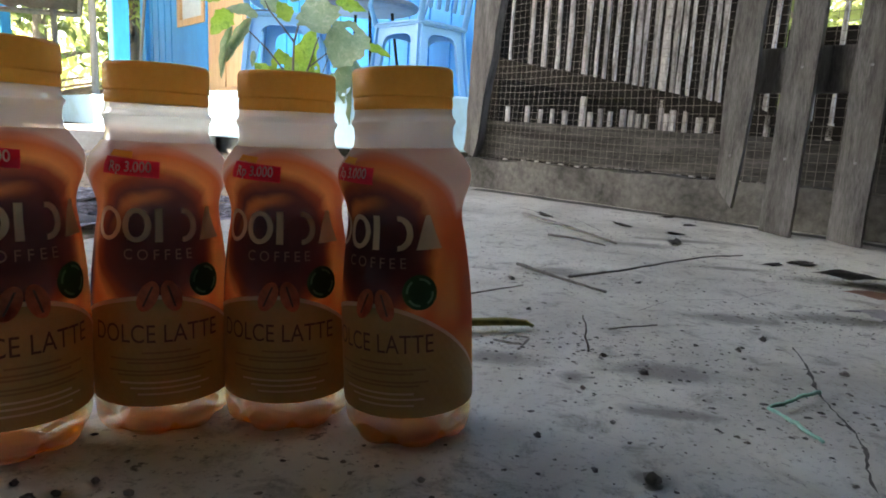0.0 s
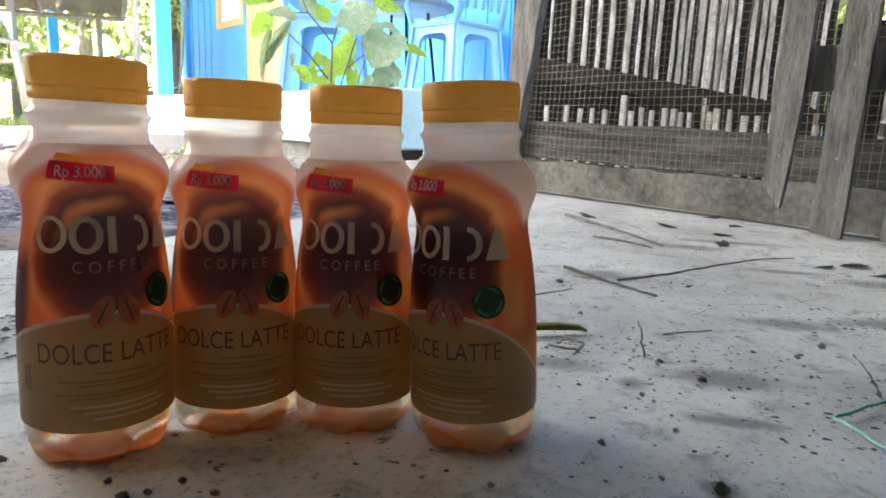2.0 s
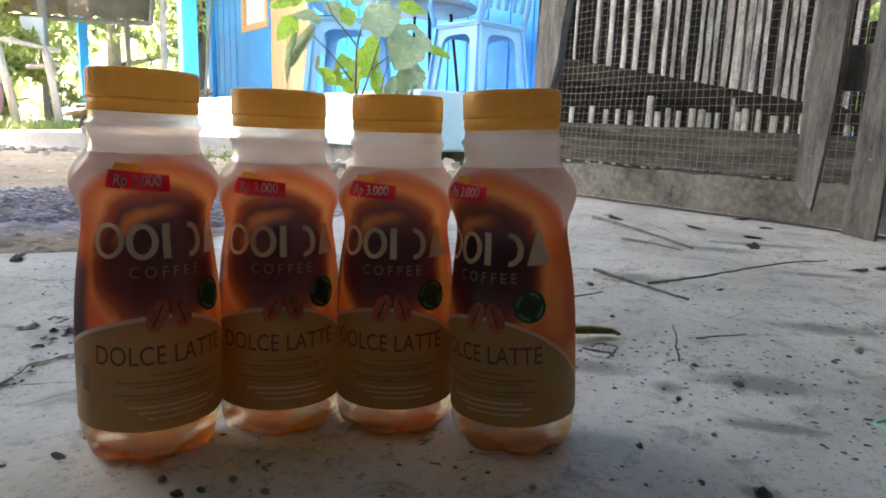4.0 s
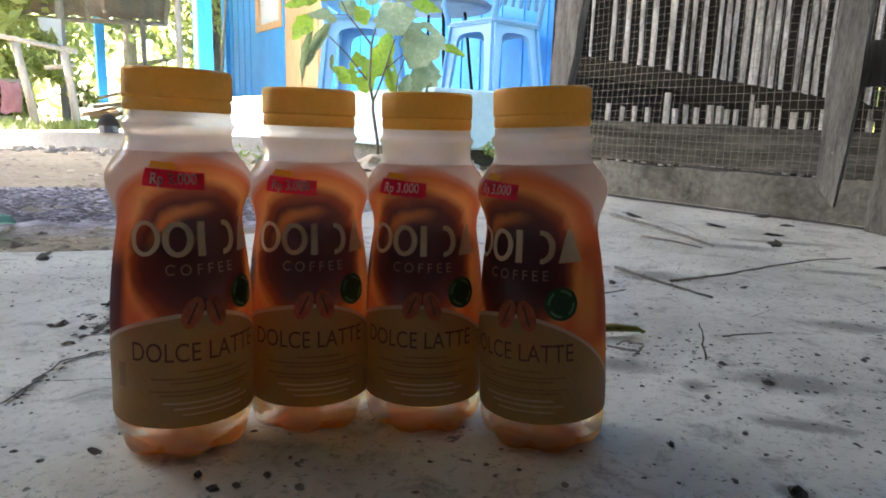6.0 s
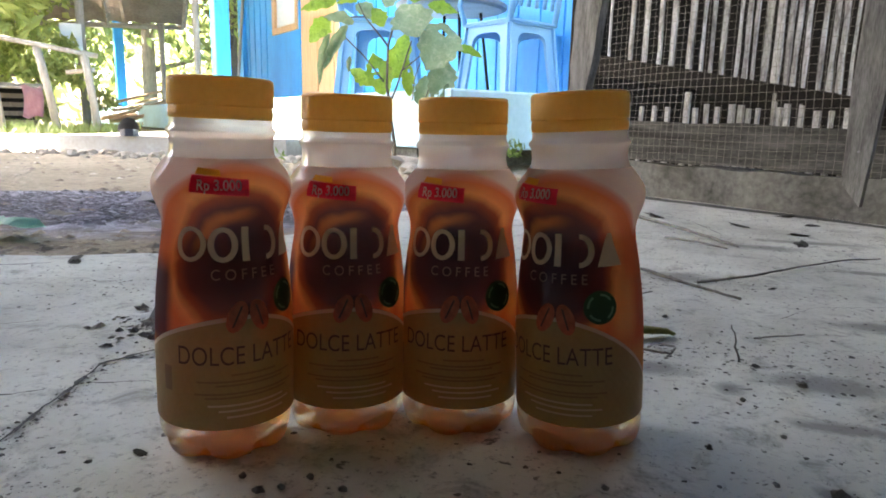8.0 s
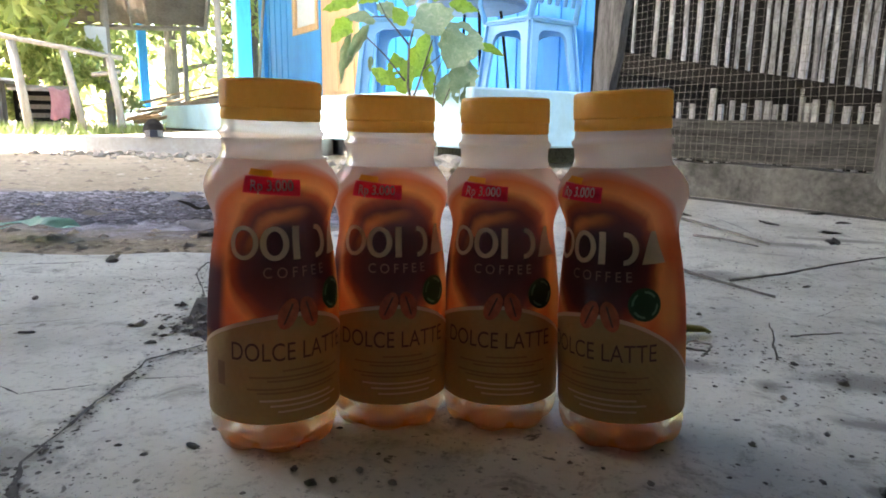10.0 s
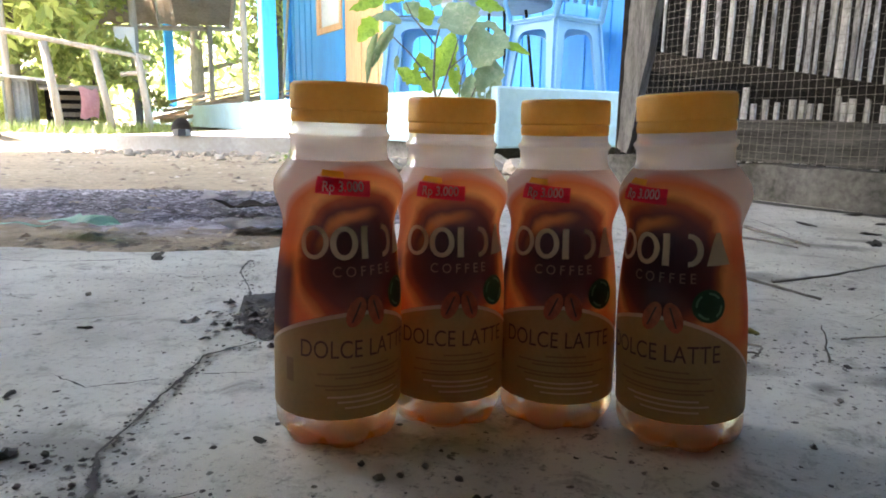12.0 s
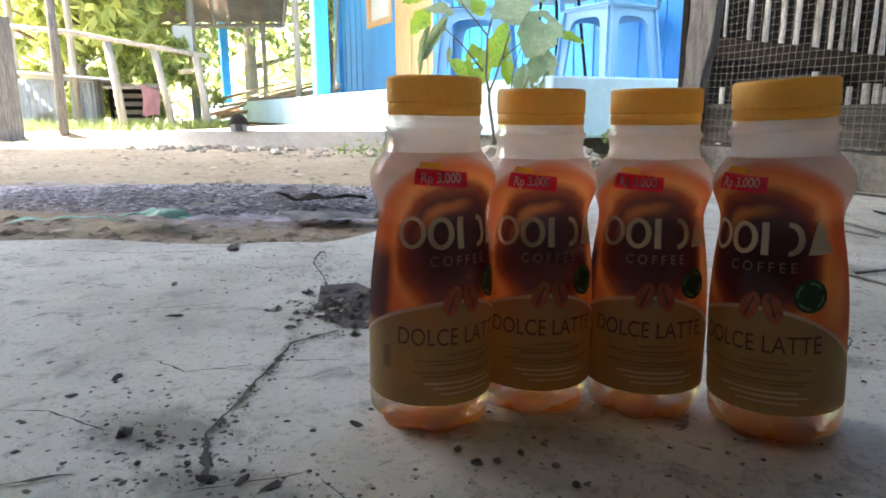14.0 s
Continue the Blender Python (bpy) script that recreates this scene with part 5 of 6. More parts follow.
canopy = thing("tin_canopy", "open tin-roofed canopy on thin pale posts", "canopy")
c0, c1, c2, c3 = Vector((-7.3, 5.9, 1.20)), Vector((-5.30, 7.38, 1.28)), Vector((-3.95, 5.75, 2.0)), Vector((-6.0, 4.2, 2.0))
bm = bmesh.new()
n, mrows = 72, 6
grid = [[bm.verts.new(c0.lerp(c1, i / n).lerp(c3.lerp(c2, i / n), j / mrows) + Vector((0, 0, 0.012 * math.sin(i * math.pi / 3)))) for i in range(n + 1)] for j in range(mrows + 1)]
for j in range(mrows):
    for i in range(n):
        bm.faces.new((grid[j][i], grid[j][i + 1], grid[j + 1][i + 1], grid[j + 1][i]))
bmesh.ops.solidify(bm, geom=bm.faces[:], thickness=0.004)
part("roof_sheet", bm, surface("tin_underside", (0.20, 0.17, 0.14), (0.38, 0.34, 0.29), 3, 30, 0.7, 0.2, 0.003, metal=0.2), canopy, "weathered tin roof sheets")
for a, b, w in ((c0, c1, 0.03), (c1, c2, 0.028), (c0.lerp(c1, 0.33), c3.lerp(c2, 0.33), 0.022), (c0.lerp(c1, 0.66), c3.lerp(c2, 0.66), 0.022), (c0, c3, 0.028), (c0.lerp(c3, 0.5), c1.lerp(c2, 0.5), 0.022)):
    part("beam", tube(bmesh.new(), [a - Vector((0, 0, 0.04)), b - Vector((0, 0, 0.04))], w, 4), WHITE_WOOD, canopy)
for p in (c1.lerp(c0, 0.11).lerp(c2, 0.03), c0.lerp(c3, 0.06), c2.lerp(c1, 0.06), c3.lerp(c0, 0.05)):
    part("post", tube(bmesh.new(), [(p.x, p.y, -0.2), (p.x, p.y, p.z - 0.03)], 0.032, 8), WHITE_WOOD, canopy, smooth=True)

wood = thing("firewood_pile", "heap of brown sticks and bamboo behind the porch", "firewood")
rr = random.Random(8)
for i in range(34):
    a = rr.uniform(-0.5, 0.5) + 0.6
    cx, cy, cz = -5.2 + rr.uniform(-0.5, 0.5), 7.3 + rr.uniform(-0.4, 0.4), rr.uniform(0.02, 0.42)
    L = rr.uniform(0.4, 0.8)
    part("stick", tube(bmesh.new(), [(cx - L * math.cos(a), cy - L * math.sin(a), cz - 0.1), (cx, cy, cz + 0.02), (cx + L * math.cos(a), cy + L * math.sin(a), cz + 0.12)], [0.02, 0.018, 0.012], 6), surface("stick_wood", (0.28, 0.18, 0.11), (0.48, 0.36, 0.25), 8, 50, 0.9, 0.4, 0.003) if i == 0 else bpy.data.materials["stick_wood"], wood)

# grass along the yard's far edge
rg = np.random.default_rng(5)
gv, gf = [], []
for i in range(5200):
    f = rg.uniform(0, 1)
    k = rg.normal(0, 0.16)
    x, y = -6.4 + 2.2 * f + k, 3.15 + 1.75 * f - k * 0.6 + 0.25 * rg.uniform(0, 1)
    hgt, lean, w = rg.uniform(0.03, 0.13), rg.normal(0, 0.04, 2), rg.uniform(0.003, 0.006)
    z = ground_z(x, y)
    b = len(gv)
    gv += [(x - w, y, z - 0.01), (x + w, y, z - 0.01), (x + lean[0], y + lean[1], z + hgt)]
    gf.append((b, b + 1, b + 2))
gm = bpy.data.meshes.new("grass")
gm.from_pydata(gv, [], gf)
tagged(mesh_obj("grass", gm, GRASS), "short green grass at the yard's edge", "grass", kind="stuff")


# ---- cracks, litter and grit on the slab ----
CHAR = surface("charred_bits", (0.012, 0.011, 0.010), (0.06, 0.055, 0.05), 80, 400, 0.9, 0.8, 0.001, vary=0.3)
TWIG = surface("dry_twig", (0.07, 0.066, 0.06), (0.24, 0.225, 0.205), 60, 300, 0.9, 0.6, 0.001, (1, 1, 1), vary=0.15)
PEBBLE = surface("pebble", (0.09, 0.085, 0.08), (0.26, 0.25, 0.23), 60, 300, 0.9, 0.6, 0.001, vary=0.35)
RUBBLE = surface("rubble_stone", (0.22, 0.19, 0.15), (0.46, 0.41, 0.34), 12, 70, 0.95, 0.7, 0.004, vary=0.25)
DRY_LEAF = surface("dry_leaf", (0.10, 0.095, 0.02), (0.28, 0.26, 0.05), 60, 200, 0.7, 0.4, 0.001, through_light=0.2)
TEAL = surface("teal_plastic", (0.22, 0.50, 0.40), (0.36, 0.66, 0.54), 60, 200, 0.4, 0.2, 0.001, through_light=0.2)
PAPER = surface("grey_paper", (0.30, 0.29, 0.30), (0.52, 0.51, 0.52), 14, 90, 0.9, 0.4, 0.002, stain=(0.12, 0.115, 0.12), stain_scale=12)
REDBARK = surface("red_bark", (0.20, 0.10, 0.07), (0.38, 0.22, 0.16), 20, 120, 0.9, 0.6, 0.002)


def crack(points, width, seed, name="crack"):
    pts = ragged(ragged(points, 0.02, 0.012, seed), 0.004, 0.005, seed + 20)
    bm = bmesh.new()
    rows = []
    for i, p in enumerate(pts):
        q, o = pts[min(i + 1, len(pts) - 1)], pts[max(i - 1, 0)]
        d = Vector((q[0] - o[0], q[1] - o[1], 0)).normalized()
        nrm = Vector((-d.y, d.x, 0))
        w = 1.1 * width * (0.25 + 0.9 * abs(noise.noise((i * 0.31, seed, 0))) * 1.6) * (0.25 if i in (0, len(pts) - 1) else 1)
        c = Vector((p[0] + 0.0016 * noise.noise((i * 1.7, seed, 11)), p[1] + 0.0016 * noise.noise((i * 1.7, seed, 14)), slab_z(*p) + 0.0009))
        rows.append((bm.verts.new(c + nrm * w * (0.6 + 0.8 * abs(noise.noise((i * 0.7, seed, 3))))), bm.verts.new(c - nrm * w * (0.6 + 0.8 * abs(noise.noise((i * 0.7, seed, 6)))))))
    for a, b in zip(rows, rows[1:]):
        bm.faces.new((a[0], b[0], b[1], a[1]))
    bmesh.ops.recalc_face_normals(bm, faces=bm.faces[:])
    return part(name, bm, CRACK, slab, "dark dirt-filled crack")


crack([(-0.33, 0.625), (-0.308, 0.573), (-0.256, 0.506)], 0.0020, 1)
crack([(-0.186, 0.425), (-0.200, 0.393), (-0.190, 0.359), (-0.181, 0.326), (-0.174, 0.307), (-0.167, 0.275), (-0.141, 0.247)], 0.0026, 2)
crack([(-0.26, 0.336), (-0.229, 0.329), (-0.203, 0.351)], 0.0011, 3)
crack([(-0.401, 0.343), (-0.398, 0.366), (-0.376, 0.379)], 0.0012, 4)
crack([(-0.188, 0.363), (-0.160, 0.376)], 0.0010, 5)
crack([(-0.235, 0.205), (-0.211, 0.218), (-0.201, 0.228), (-0.193, 0.235)], 0.0020, 6)
crack([(-0.150, 0.247), (-0.133, 0.260), (-0.110, 0.270)], 0.0014, 7)
crack([(0.273, 0.551), (0.269, 0.505), (0.265, 0.476), (0.263, 0.444), (0.255, 0.41), (0.24, 0.373)], 0.0014, 8)
crack([(-0.60, 0.515), (-0.50, 0.545), (-0.44, 0.585)], 0.0018, 9)
crack([(-0.345, 0.41), (-0.32, 0.425), (-0.30, 0.44)], 0.0012, 10)
crack([(-0.47, 0.43), (-0.44, 0.445), (-0.40, 0.442)], 0.0010, 12)
crack([(-0.30, 0.27), (-0.27, 0.262), (-0.245, 0.27), (-0.21, 0.262)], 0.0009, 13)
crack([(-0.10, 0.27), (-0.085, 0.262), (-0.06, 0.268)], 0.0007, 14)
crack([(-0.66, 0.44), (-0.58, 0.45), (-0.53, 0.47)], 0.0014, 15)
crack([(0.19, 0.62), (0.22, 0.66), (0.28, 0.68), (0.33, 0.73)], 0.0008, 16)
crack([(-0.44, 0.30), (-0.41, 0.29), (-0.38, 0.295)], 0.0009, 17)
crack([(0.06, 1.28), (0.16, 1.16), (0.20, 1.02)], 0.0018, 11)
hollow = ragged([(-0.262, 0.512), (-0.238, 0.470), (-0.208, 0.437), (-0.190, 0.424), (-0.165, 0.435), (-0.168, 0.470), (-0.205, 0.505), (-0.240, 0.530), (-0.262, 0.512)], 0.006, 0.008, 3)[:-1]
bm = bmesh.new()
bm.faces.new([bm.verts.new((x, y, 0.0007)) for x, y in hollow])
bmesh.ops.triangulate(bm, faces=bm.faces[:])
part("broken_hollow", bm, CRACK, slab, "broken hollow filled with crumbled dirt")
bm = bmesh.new()
bm.faces.new([bm.verts.new((x, y, 0.0006)) for x, y in ragged([(-0.02, 1.60), (0.16, 1.455), (0.44, 1.215), (0.62, 1.06), (0.60, 1.03), (0.42, 1.185), (0.15, 1.41), (-0.03, 1.56), (-0.02, 1.60)], 0.02, 0.02, 8)[:-1]])
bmesh.ops.triangulate(bm, faces=bm.faces[:])
part("dark_line", bm, CRACK, slab, "dark strip along the foot of the kerb")


def stone_mesh(name, seed, squash, rough=0.5):
    bm = bmesh.new()
    bmesh.ops.create_icosphere(bm, subdivisions=2, radius=1)
    for vert in bm.verts:
        k = 1 + rough * noise.noise(vert.co * 1.3 + Vector((seed, 0, 0))) + 0.4 * rough * noise.noise(vert.co * 3.5 + Vector((0, seed, 0)))
        k *= 1 + 0.35 * rough * math.sin(vert.index * 12.9898 + seed)
        vert.co = Vector((vert.co.x * k, vert.co.y * k * 0.85, vert.co.z * k * squash))
    me = bpy.data.meshes.new(name)
    bm.to_mesh(me)
    bm.free()
    return me


stones = [stone_mesh("stone", k * 7.3, 0.7) for k in range(4)]
chips = [stone_mesh("chip", k * 3.1 + 50, 0.22, 1.1) for k in range(5)]
clods = [stone_mesh("clod", k * 5.7 + 90, 0.6) for k in range(4)]
for me in stones:
    me.materials.append(PEBBLE)
for me in chips:
    me.materials.append(CHAR)
for me in clods:
    me.materials.append(RUBBLE)
rp = random.Random(3)


def put(name, me, x, y, z, r, label, category, group, stretch=1.0):
    ob = new(name, me)
    ob.matrix_basis = pose(x, y, z, rp.uniform(-12, 12), rp.uniform(-12, 12), rp.uniform(0, 360)) @ Matrix.Diagonal((r * stretch, r, r, 1))
    return tagged(ob, label, category, group)


for x, y, r in ((0.171, 0.481, 0.0045), (0.237, 0.539, 0.0032), (0.260, 0.566, 0.0042), (0.156, 0.361, 0.0062), (0.287, 0.510, 0.0040), (0.113, 0.390, 0.0028), (0.089, 0.692, 0.0050), (0.136, 0.449, 0.0028), (0.147, 0.411, 0.0024), (0.106, 0.596, 0.003),
                (-0.202, 0.266, 0.0058), (-0.159, 0.258, 0.0026), (-0.177, 0.250, 0.0026), (-0.375, 0.467, 0.0040), (-0.189, 0.272, 0.003), (-0.185, 0.263, 0.0026), (-0.062, 0.306, 0.0030), (-0.044, 0.303, 0.0028), (-0.038, 0.314, 0.0026), (-0.022, 0.309, 0.0030), (-0.012, 0.298, 0.0032), (-0.051, 0.299, 0.0034)):
    put("pebble", rp.choice(stones), x, y, slab_z(x, y) + r * 0.28, r * 0.58, "small grey pebble on the concrete", "stone", "pebbles on the slab")
for x, y, r, s in ((0.238, 1.114, 0.010, 1.8), (0.327, 1.263, 0.012, 2.2), (0.125, 1.170, 0.014, 2.0), (0.397, 0.882, 0.014, 1.4), (0.363, 0.862, 0.008, 1.3), (0.285, 0.979, 0.010, 2.2), (0.152, 0.506, 0.005, 1.6), (0.342, 1.166, 0.009, 2.0), (0.203, 0.721, 0.004, 1.4), (-0.259, 0.312, 0.0055, 2.0), (-0.260, 0.285, 0.0045, 2.4), (-0.112, 0.311, 0.0040, 2.6), (-0.117, 0.256, 0.0040, 2.2), (-0.131, 0.257, 0.0045, 2.4), (-0.142, 0.252, 0.006, 2.0),
                   (-0.26, 0.49, 0.010, 1.6), (-0.215, 0.45, 0.008, 1.6), (-0.43, 0.60, 0.016, 2.0), (-0.31, 0.405, 0.006, 2.4), (0.30, 1.06, 0.012, 2.0)):
    put("charred_chip", rp.choice(chips), x, y, slab_z(x, y) + r * 0.08, r * (0.72 if y > 0.6 else 0.44), "flat dark charred wood chip lying on concrete", "wood chip", "chips on the slab", s)


def stick(label, pts, r0, r1, material=TWIG, name="twig", category="twig"):
    t = thing(name, label, category)
    n = len(pts)
    fine = [Vector(pts[0])]
    for a, b in zip(pts, pts[1:]):
        a, b = Vector(a), Vector(b)
        fine += [a.lerp(b, k / 4) + Vector((noise.noise(a * 90 + Vector((k, 0, 0))), noise.noise(a * 90 + Vector((0, k, 0))), 0)) * 0.0022 for k in (1, 2, 3)] + [b]
    m = len(fine)
    part("stem", tube(bmesh.new(), fine, [0.58 * (r0 + (r1 - r0) * i / (m - 1)) * (1 + 0.3 * noise.noise((i * 0.9, r0 * 900, 0))) for i in range(m)], 6), material, t, smooth=True)
    return t


stick("dry grey twig on the slab", [(0.092, 0.750, 0.003), (0.115, 0.716, 0.004), (0.145, 0.684, 0.003), (0.168, 0.664, 0.002)], 0.0026, 0.0018)
stick("long thin bent dry twig", [(0.140, 0.713, 0.002), (0.190, 0.752, 0.0035), (0.240, 0.812, 0.003), (0.300, 0.868, 0.004), (0.345, 0.904, 0.002)], 0.0022, 0.0010)
stick("dry stick near the fence", [(0.088, 1.150, 0.004), (0.130, 1.06, 0.006), (0.170, 0.985, 0.005), (0.205, 0.920, 0.003)], 0.0045, 0.0025)
stick("thin broken dry twig on concrete", [(0.125, 0.955, 0.003), (0.16, 0.93, 0.004), (0.19, 0.90, 0.003)], 0.003, 0.0015)
stick("short upright dry stalk", [(0.143, 0.508, 0.001), (0.141, 0.512, 0.012), (0.139, 0.520, 0.020)], 0.0012, 0.0007)
stick("thin dry grass stalk", [(0.055, 0.62, 0.001), (0.085, 0.645, 0.003), (0.10, 0.665, 0.002)], 0.0012, 0.0008)
stick("thin dry grass stalk", [(0.16, 0.56, 0.001), (0.176, 0.567, 0.002), (0.195, 0.58, 0.001)], 0.0010, 0.0007)
stick("black fibre loop on the slab", [(0.086, 0.511, 0.002), (0.093, 0.503, 0.004), (0.104, 0.503, 0.003), (0.107, 0.516, 0.004), (0.098, 0.522, 0.003), (0.091, 0.516, 0.002)], 0.0013, 0.0012, PEBBLE, "fibre_loop", "fibre")
stick("bent strand of pale teal plastic string", [(0.259, 0.473, 0.002), (0.247, 0.4623, 0.0035), (0.235, 0.4517, 0.003), (0.223, 0.441, 0.003), (0.2273, 0.431, 0.0035), (0.2316, 0.421, 0.0025), (0.236, 0.411, 0.002)], 0.0018, 0.0015, TEAL, "plastic_string", "string")

yl = thing("rolled_leaf", "yellow-green withered rolled leaf on the slab", "leaf")
part("blade", tube(bmesh.new(), [(0.040, 0.520, 0.004), (0.070, 0.531, 0.006), (0.092, 0.541, 0.0055), (0.104, 0.547, 0.004), (0.110, 0.549, 0.002)], [0.0030, 0.0042, 0.0044, 0.0034, 0.001], 8, 0.6), DRY_LEAF, yl, smooth=True)


def sheet(name, label, category, corners, material, bump=0.006, seed=1, n=10, z=0.004):
    """A crumpled flat scrap between four corners."""
    t = thing(name, label, category)
    a, b, c, d = [Vector((*p, z)) for p in corners]
    bm = bmesh.new()
    rows = []
    for j in range(n + 1):
        row = []
        for i in range(n + 1):
            p = a.lerp(b, i / n).lerp(d.lerp(c, i / n), j / n)
            row.append(bm.verts.new(p + Vector((0.006 * noise.noise((p.x * 30, p.y * 30, seed)), 0.006 * noise.noise((p.x * 30, p.y * 30, seed + 4)), bump * (0.6 + noise.noise((p.x * 22, p.y * 22, seed + 8)))))))
        rows.append(row)
    for j in range(n):
        for i in range(n):
            bm.faces.new((rows[j][i], rows[j][i + 1], rows[j + 1][i + 1], rows[j + 1][i]))
    bmesh.ops.solidify(bm, geom=bm.faces[:], thickness=0.0012)
    part("scrap", bm, material, t, smooth=False)
    return t


sheet("bark_piece", "dark curled bark on the slab", "bark", ((0.372, 0.79), (0.43, 0.815), (0.445, 0.765), (0.40, 0.765)), CHAR, 0.008, 2)
sheet("bark_piece", "reddish flat bark piece on the slab", "bark", ((0.365, 0.705), (0.43, 0.725), (0.42, 0.695), (0.385, 0.685)), REDBARK, 0.005, 3)
sheet("bark_piece", "splintered grey bark lying on the slab", "bark", ((0.338, 0.655), (0.375, 0.655), (0.375, 0.605), (0.350, 0.612)), PAPER, 0.010, 4)
GZ = -0.022
sheet("plastic_scrap", "crumpled pale green plastic strip in the ash", "litter", ((-0.90, 0.675), (-0.79, 0.765), (-0.77, 0.79), (-0.90, 0.705)), TEAL, 0.016, 5, 14, GZ)
sheet("plastic_scrap", "crumpled pale green plastic strip in the ash", "litter", ((-0.80, 0.775), (-0.67, 0.775), (-0.67, 0.80), (-0.79, 0.83)), TEAL, 0.020, 6, 14, GZ)
sheet("paper_scrap", "torn grey cardboard sheet on the dirt", "litter", ((-0.61, 0.89), (-0.46, 0.885), (-0.45, 0.935), (-0.57, 0.965)), PAPER, 0.012, 7, 12, GZ)
sheet("paper_scrap", "torn pale paper in the ash", "litter", ((-0.80, 1.12), (-0.72, 1.16), (-0.74, 1.20), (-0.82, 1.16)), PAPER, 0.018, 8, 10, GZ)
sheet("paper_scrap", "torn pale paper in the ash", "litter", ((-0.82, 0.94), (-0.76, 0.955), (-0.77, 0.975), (-0.82, 0.965)), WHITE_WOOD, 0.010, 9, 8, GZ)
sheet("paper_scrap", "torn dark burnt paper in the ash", "litter", ((-0.70, 1.02), (-0.55, 1.06), (-0.55, 1.10), (-0.70, 1.08)), CHAR, 0.018, 10, 12, GZ)


def scatter(name, label, count, place, size, material, seed, flat=0.4, category="grit"):
    """Many tiny angular bits in one mesh."""
    rng = np.random.default_rng(seed)
    verts, faces = [], []
    for i in range(count):
        x, y, z = place(rng)
        r = size * (0.25 + 1.3 * rng.uniform(0, 1) ** 4)
        a = rng.uniform(0, 6.28)
        st = rng.uniform(0.7, 1.6)
        b = len(verts)
        for k in range(5):
            t = a + k * 1.2566 + rng.uniform(-0.35, 0.35)
            ex, ey = r * st * math.cos(t - a), r * math.sin(t - a)
            verts.append((x + ex * math.cos(a) - ey * math.sin(a), y + ex * math.sin(a) + ey * math.cos(a), z + rng.uniform(0, 0.25) * r * flat))
        verts.append((x + rng.normal(0, 0.2) * r, y + rng.normal(0, 0.2) * r, z + r * flat * rng.uniform(0.6, 1.6)))
        faces += [(b + k, b + (k + 1) % 5, b + 5) for k in range(5)]
    me = bpy.data.meshes.new(name)
    me.from_pydata(verts, [], faces)
    return tagged(mesh_obj(name, me, material), label, category, kind="stuff")


def grit_material(name, stops):
    m, nt, b = shader(name)
    g = nt.nodes.new("ShaderNodeNewGeometry")
    col = ramp(nt, g.outputs["Random Per Island"], stops)
    col = mixc(nt, 0.35, col, ramp(nt, noise_of(nt, coords(nt), 200, 4), [(0.3, (0.03, 0.03, 0.03)), (0.7, (0.3, 0.29, 0.28))]))
    nt.links.new(col, b.inputs["Base Color"])
    b.inputs["Roughness"].default_value = 0.9
    return m


GRIT = grit_material("grit", [(0.0, (0.015, 0.014, 0.013)), (0.55, (0.07, 0.065, 0.06)), (0.85, (0.20, 0.18, 0.15)), (1.0, (0.5, 0.48, 0.45))])
ASH = grit_material("ash_flakes", [(0.0, (0.03, 0.03, 0.035)), (0.35, (0.16, 0.158, 0.185)), (0.7, (0.40, 0.395, 0.47)), (1.0, (0.72, 0.70, 0.78))])
LITTER = grit_material("leaf_litter", [(0.0, (0.10, 0.075, 0.05)), (0.5, (0.30, 0.22, 0.14)), (0.85, (0.46, 0.36, 0.24)), (1.0, (0.66, 0.58, 0.47))])

CENTRES = ((0.11, 0.52, 0.05), (0.176, 0.52, 0.06), (0.34, 0.63, 0.05), (0.41, 0.80, 0.06), (0.13, 0.72, 0.06), (-0.19, 0.27, 0.04), (0.30, 1.1, 0.12), (-0.13, 0.25, 0.04), (0.18, 0.95, 0.1), (-0.35, 0.55, 0.08), (-0.21, 0.46, 0.025), (0.25, 0.45, 0.05))


def near_patches(rng):
    x, y, s = CENTRES[rng.integers(len(CENTRES))]
    x, y = rng.normal(x, s), rng.normal(y, s * 0.5)
    return x, y, slab_z(x, y)


def on_slab(rng):
    x, y = rng.uniform(-0.75, 0.62), rng.uniform(0.18, 0.62) if rng.uniform() < 0.6 else rng.uniform(0.3, 0.55)
    return x, y, slab_z(x, y)


def right_slab(rng):
    y = rng.uniform(0.25, 1.35)
    x = rng.uniform(-0.05, 0.30 + 0.28 * (1.5 - y))
    return x, y, slab_z(x, y)


scatter("grit", "fine dark grit and crumbs on the slab", 4200, near_patches, 0.0011, GRIT, 1)
scatter("grit", "fine dark grit and crumbs on the slab", 1300, on_slab, 0.0012, GRIT, 2)
scatter("grit", "fine dark grit and crumbs on the slab", 3600, right_slab, 0.0009, GRIT, 3)
scatter("crumbs", "crumbled dirt in the broken hollow", 420, lambda r: (r.normal(-0.208, 0.022), r.normal(0.470, 0.022), 0.0006), 0.0035, GRIT, 4, 0.6)


MAIN = [(-0.33, 0.625), (-0.308, 0.573), (-0.256, 0.506), (-0.186, 0.425), (-0.200, 0.393), (-0.190, 0.359), (-0.181, 0.326), (-0.174, 0.307), (-0.167, 0.275), (-0.141, 0.247)]


def by_crack(rng):
    k = rng.integers(len(MAIN) - 1)
    f = rng.uniform()
    (ax, ay), (bx, by) = MAIN[k], MAIN[k + 1]
    return ax + (bx - ax) * f + rng.normal(0, 0.0035), ay + (by - ay) * f + rng.normal(0, 0.0035), 0.0006


scatter("crumbs", "crumbled concrete along the crack", 600, by_crack, 0.0009, GRIT, 9, 0.6)


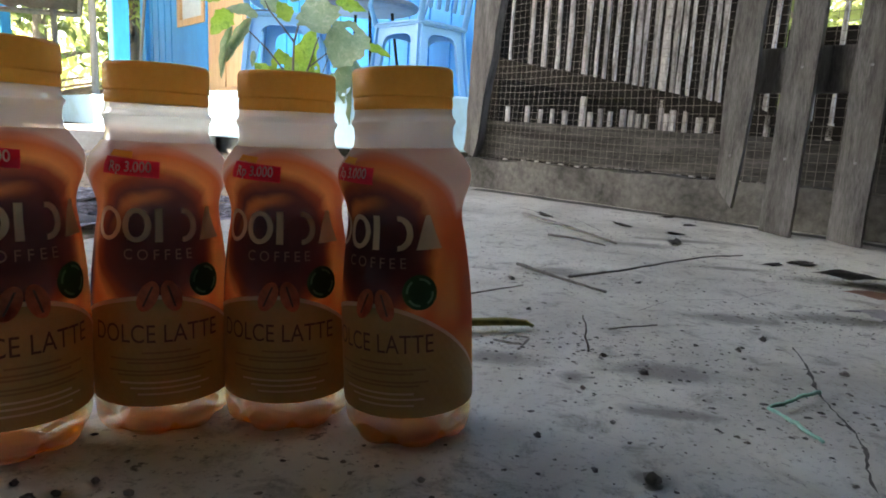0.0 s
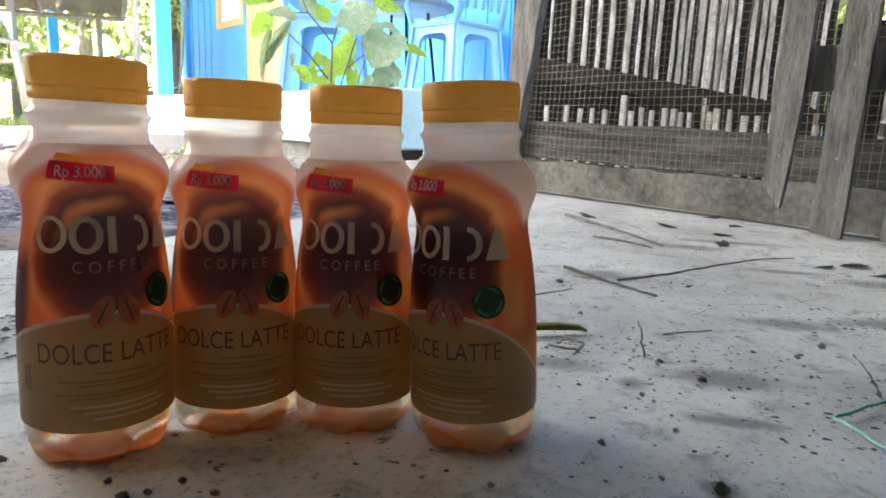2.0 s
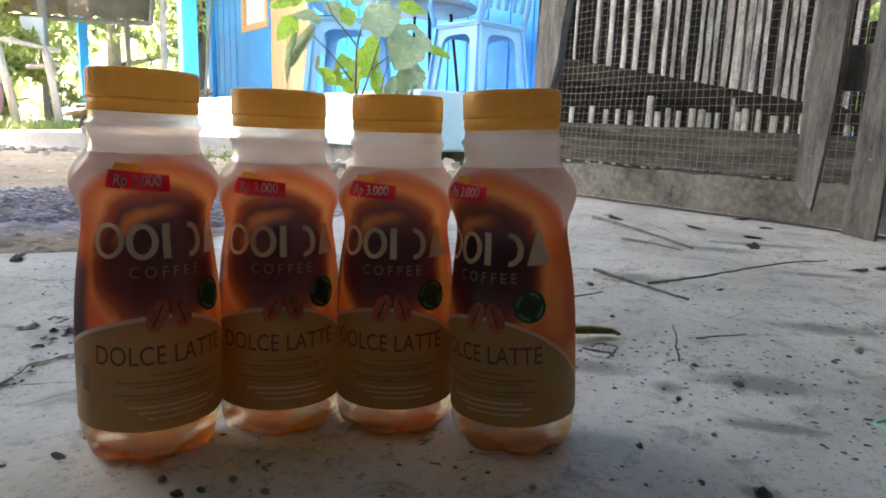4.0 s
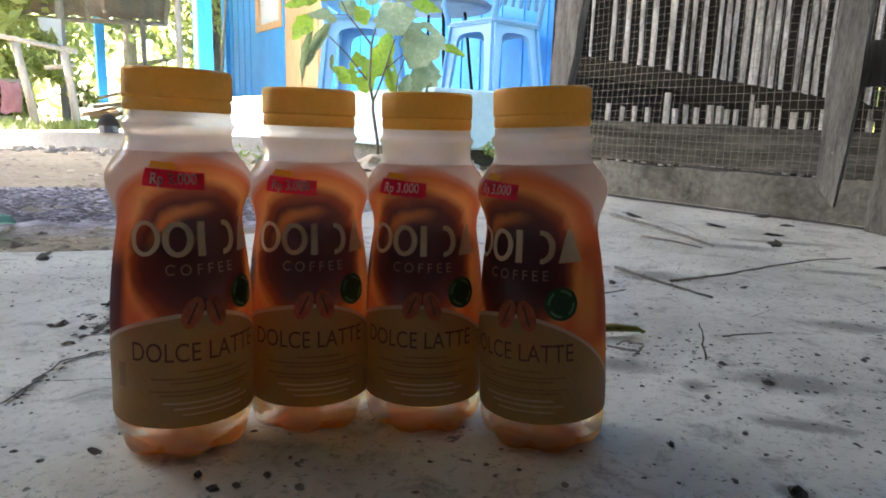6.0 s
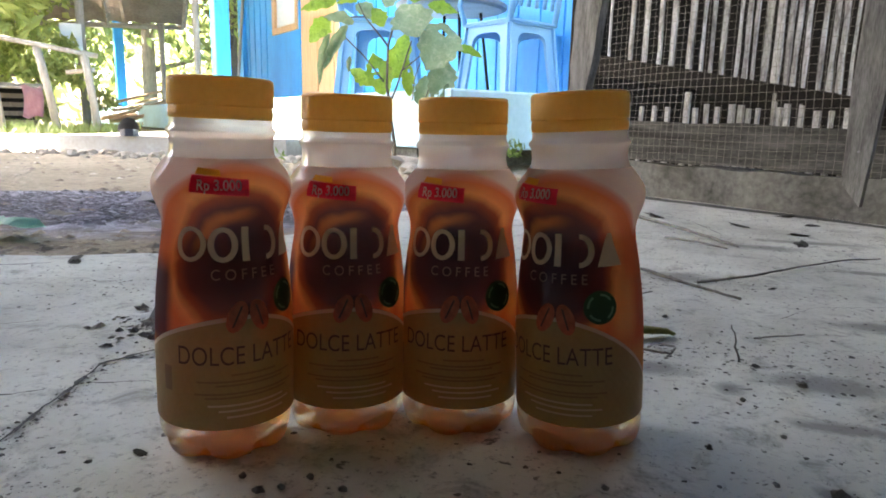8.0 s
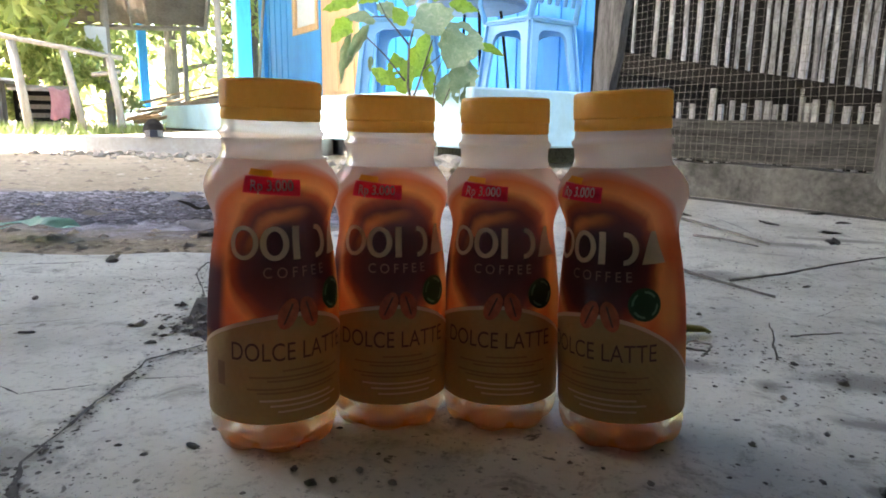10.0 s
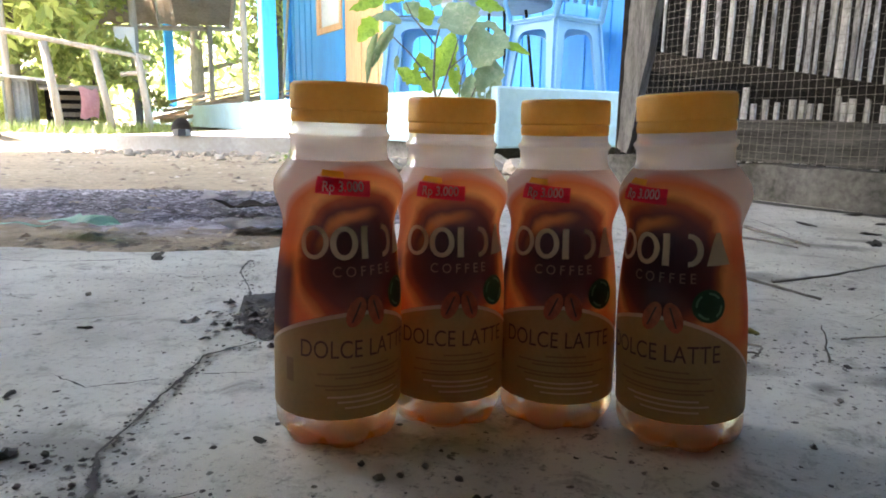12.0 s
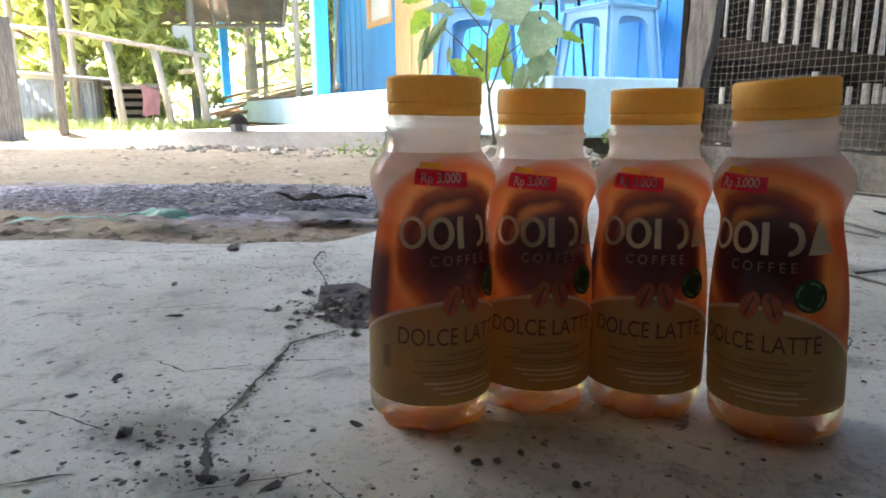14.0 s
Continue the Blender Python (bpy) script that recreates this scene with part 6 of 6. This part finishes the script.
def in_ash(rng):
    a, q = rng.uniform(0, 6.28), math.sqrt(rng.uniform(0, 1))
    ex, ey = 0.72 * q * math.cos(a), 0.25 * q * math.sin(a)
    c, s = math.cos(radians(22)), math.sin(radians(22))
    x, y = -0.95 + ex * c - ey * s, 1.12 + ex * s + ey * c
    return x, y, ground_z(x, y) + 0.022 * max(0, 1 - q) * rng.uniform(0, 1)


scatter("ash_flakes", "charcoal and pale ash flakes of a burnt rubbish patch", 15000, in_ash, 0.0052, ASH, 5, 0.38, "ash")


def in_yard(rng):
    x, y = rng.uniform(-4.5, -0.35), rng.uniform(1.0, 3.4)
    return x, y, ground_z(x, y)


def slab_side(rng):
    f = rng.uniform(0, 1)
    x, y = -1.2 + 0.9 * f + rng.normal(0, 0.04), 0.62 + 0.25 * f + rng.normal(0, 0.06)
    return x, y, ground_z(x, y)


scatter("leaf_litter", "dry leaf bits and clods on the yard", 3200, in_yard, 0.010, LITTER, 6, 0.4, "litter")
scatter("leaf_litter", "dry leaf bits and clods on the yard", 700, slab_side, 0.009, LITTER, 7, 0.35, "litter")
for i in range(44):
    f = rp.uniform(0, 1)
    x, y = -2.9 + 1.9 * f + rp.uniform(-0.15, 0.15), 2.75 + 0.10 * f + rp.uniform(-0.22, 0.20)
    r = rp.choice((0.010, 0.014, 0.018, 0.028))
    put("clod", rp.choice(clods), x, y, ground_z(x, y) + r * 0.3, r, "dry earth clod before the porch", "clod", "clods by the porch")
for i in range(70):
    f = rp.uniform(0, 1)
    x, y = -2.94 + 1.35 * f + rp.uniform(-0.08, 0.08), 2.99 + 0.33 * f - abs(rp.gauss(0, 0.07))
    r = rp.choice((0.012, 0.016, 0.022, 0.032))
    put("clod", rp.choice(clods), x, y, ground_z(x, y) + r * 0.3, r, "dry earth clod before the porch", "clod", "clods by the porch")
for i in range(40):
    x, y = -0.70 + rp.uniform(-0.42, 0.36), 2.55 + rp.uniform(-0.16, 0.24)
    r = rp.choice((0.025, 0.035, 0.05, 0.07))
    put("rubble_stone", rp.choice(clods), x, y, ground_z(x, y) + r * 0.35, r, "pale rubble stone heaped before the porch", "stone", "rubble by the porch")
for i in range(14):
    f = i / 13
    p = fp(0.50 + 0.28 * f, rp.uniform(-0.02, 0.22), 0)
    put("rubble_stone", rp.choice(clods), p.x, p.y, -0.02 + 0.012, rp.choice((0.02, 0.03, 0.04)), "pale rubble stone heaped before the porch", "stone", "rubble by the porch")
weeds = foliage("weeds", "", [((-1.62, 2.80, -0.05), 0.10), ((-1.45, 2.72, -0.05), 0.09), ((-0.35, 2.62, 0.05), 0.05)], 80, 0.014, GRASS, None, 31)
tagged(weeds, "small green weeds in the dirt", "weeds", kind="stuff")
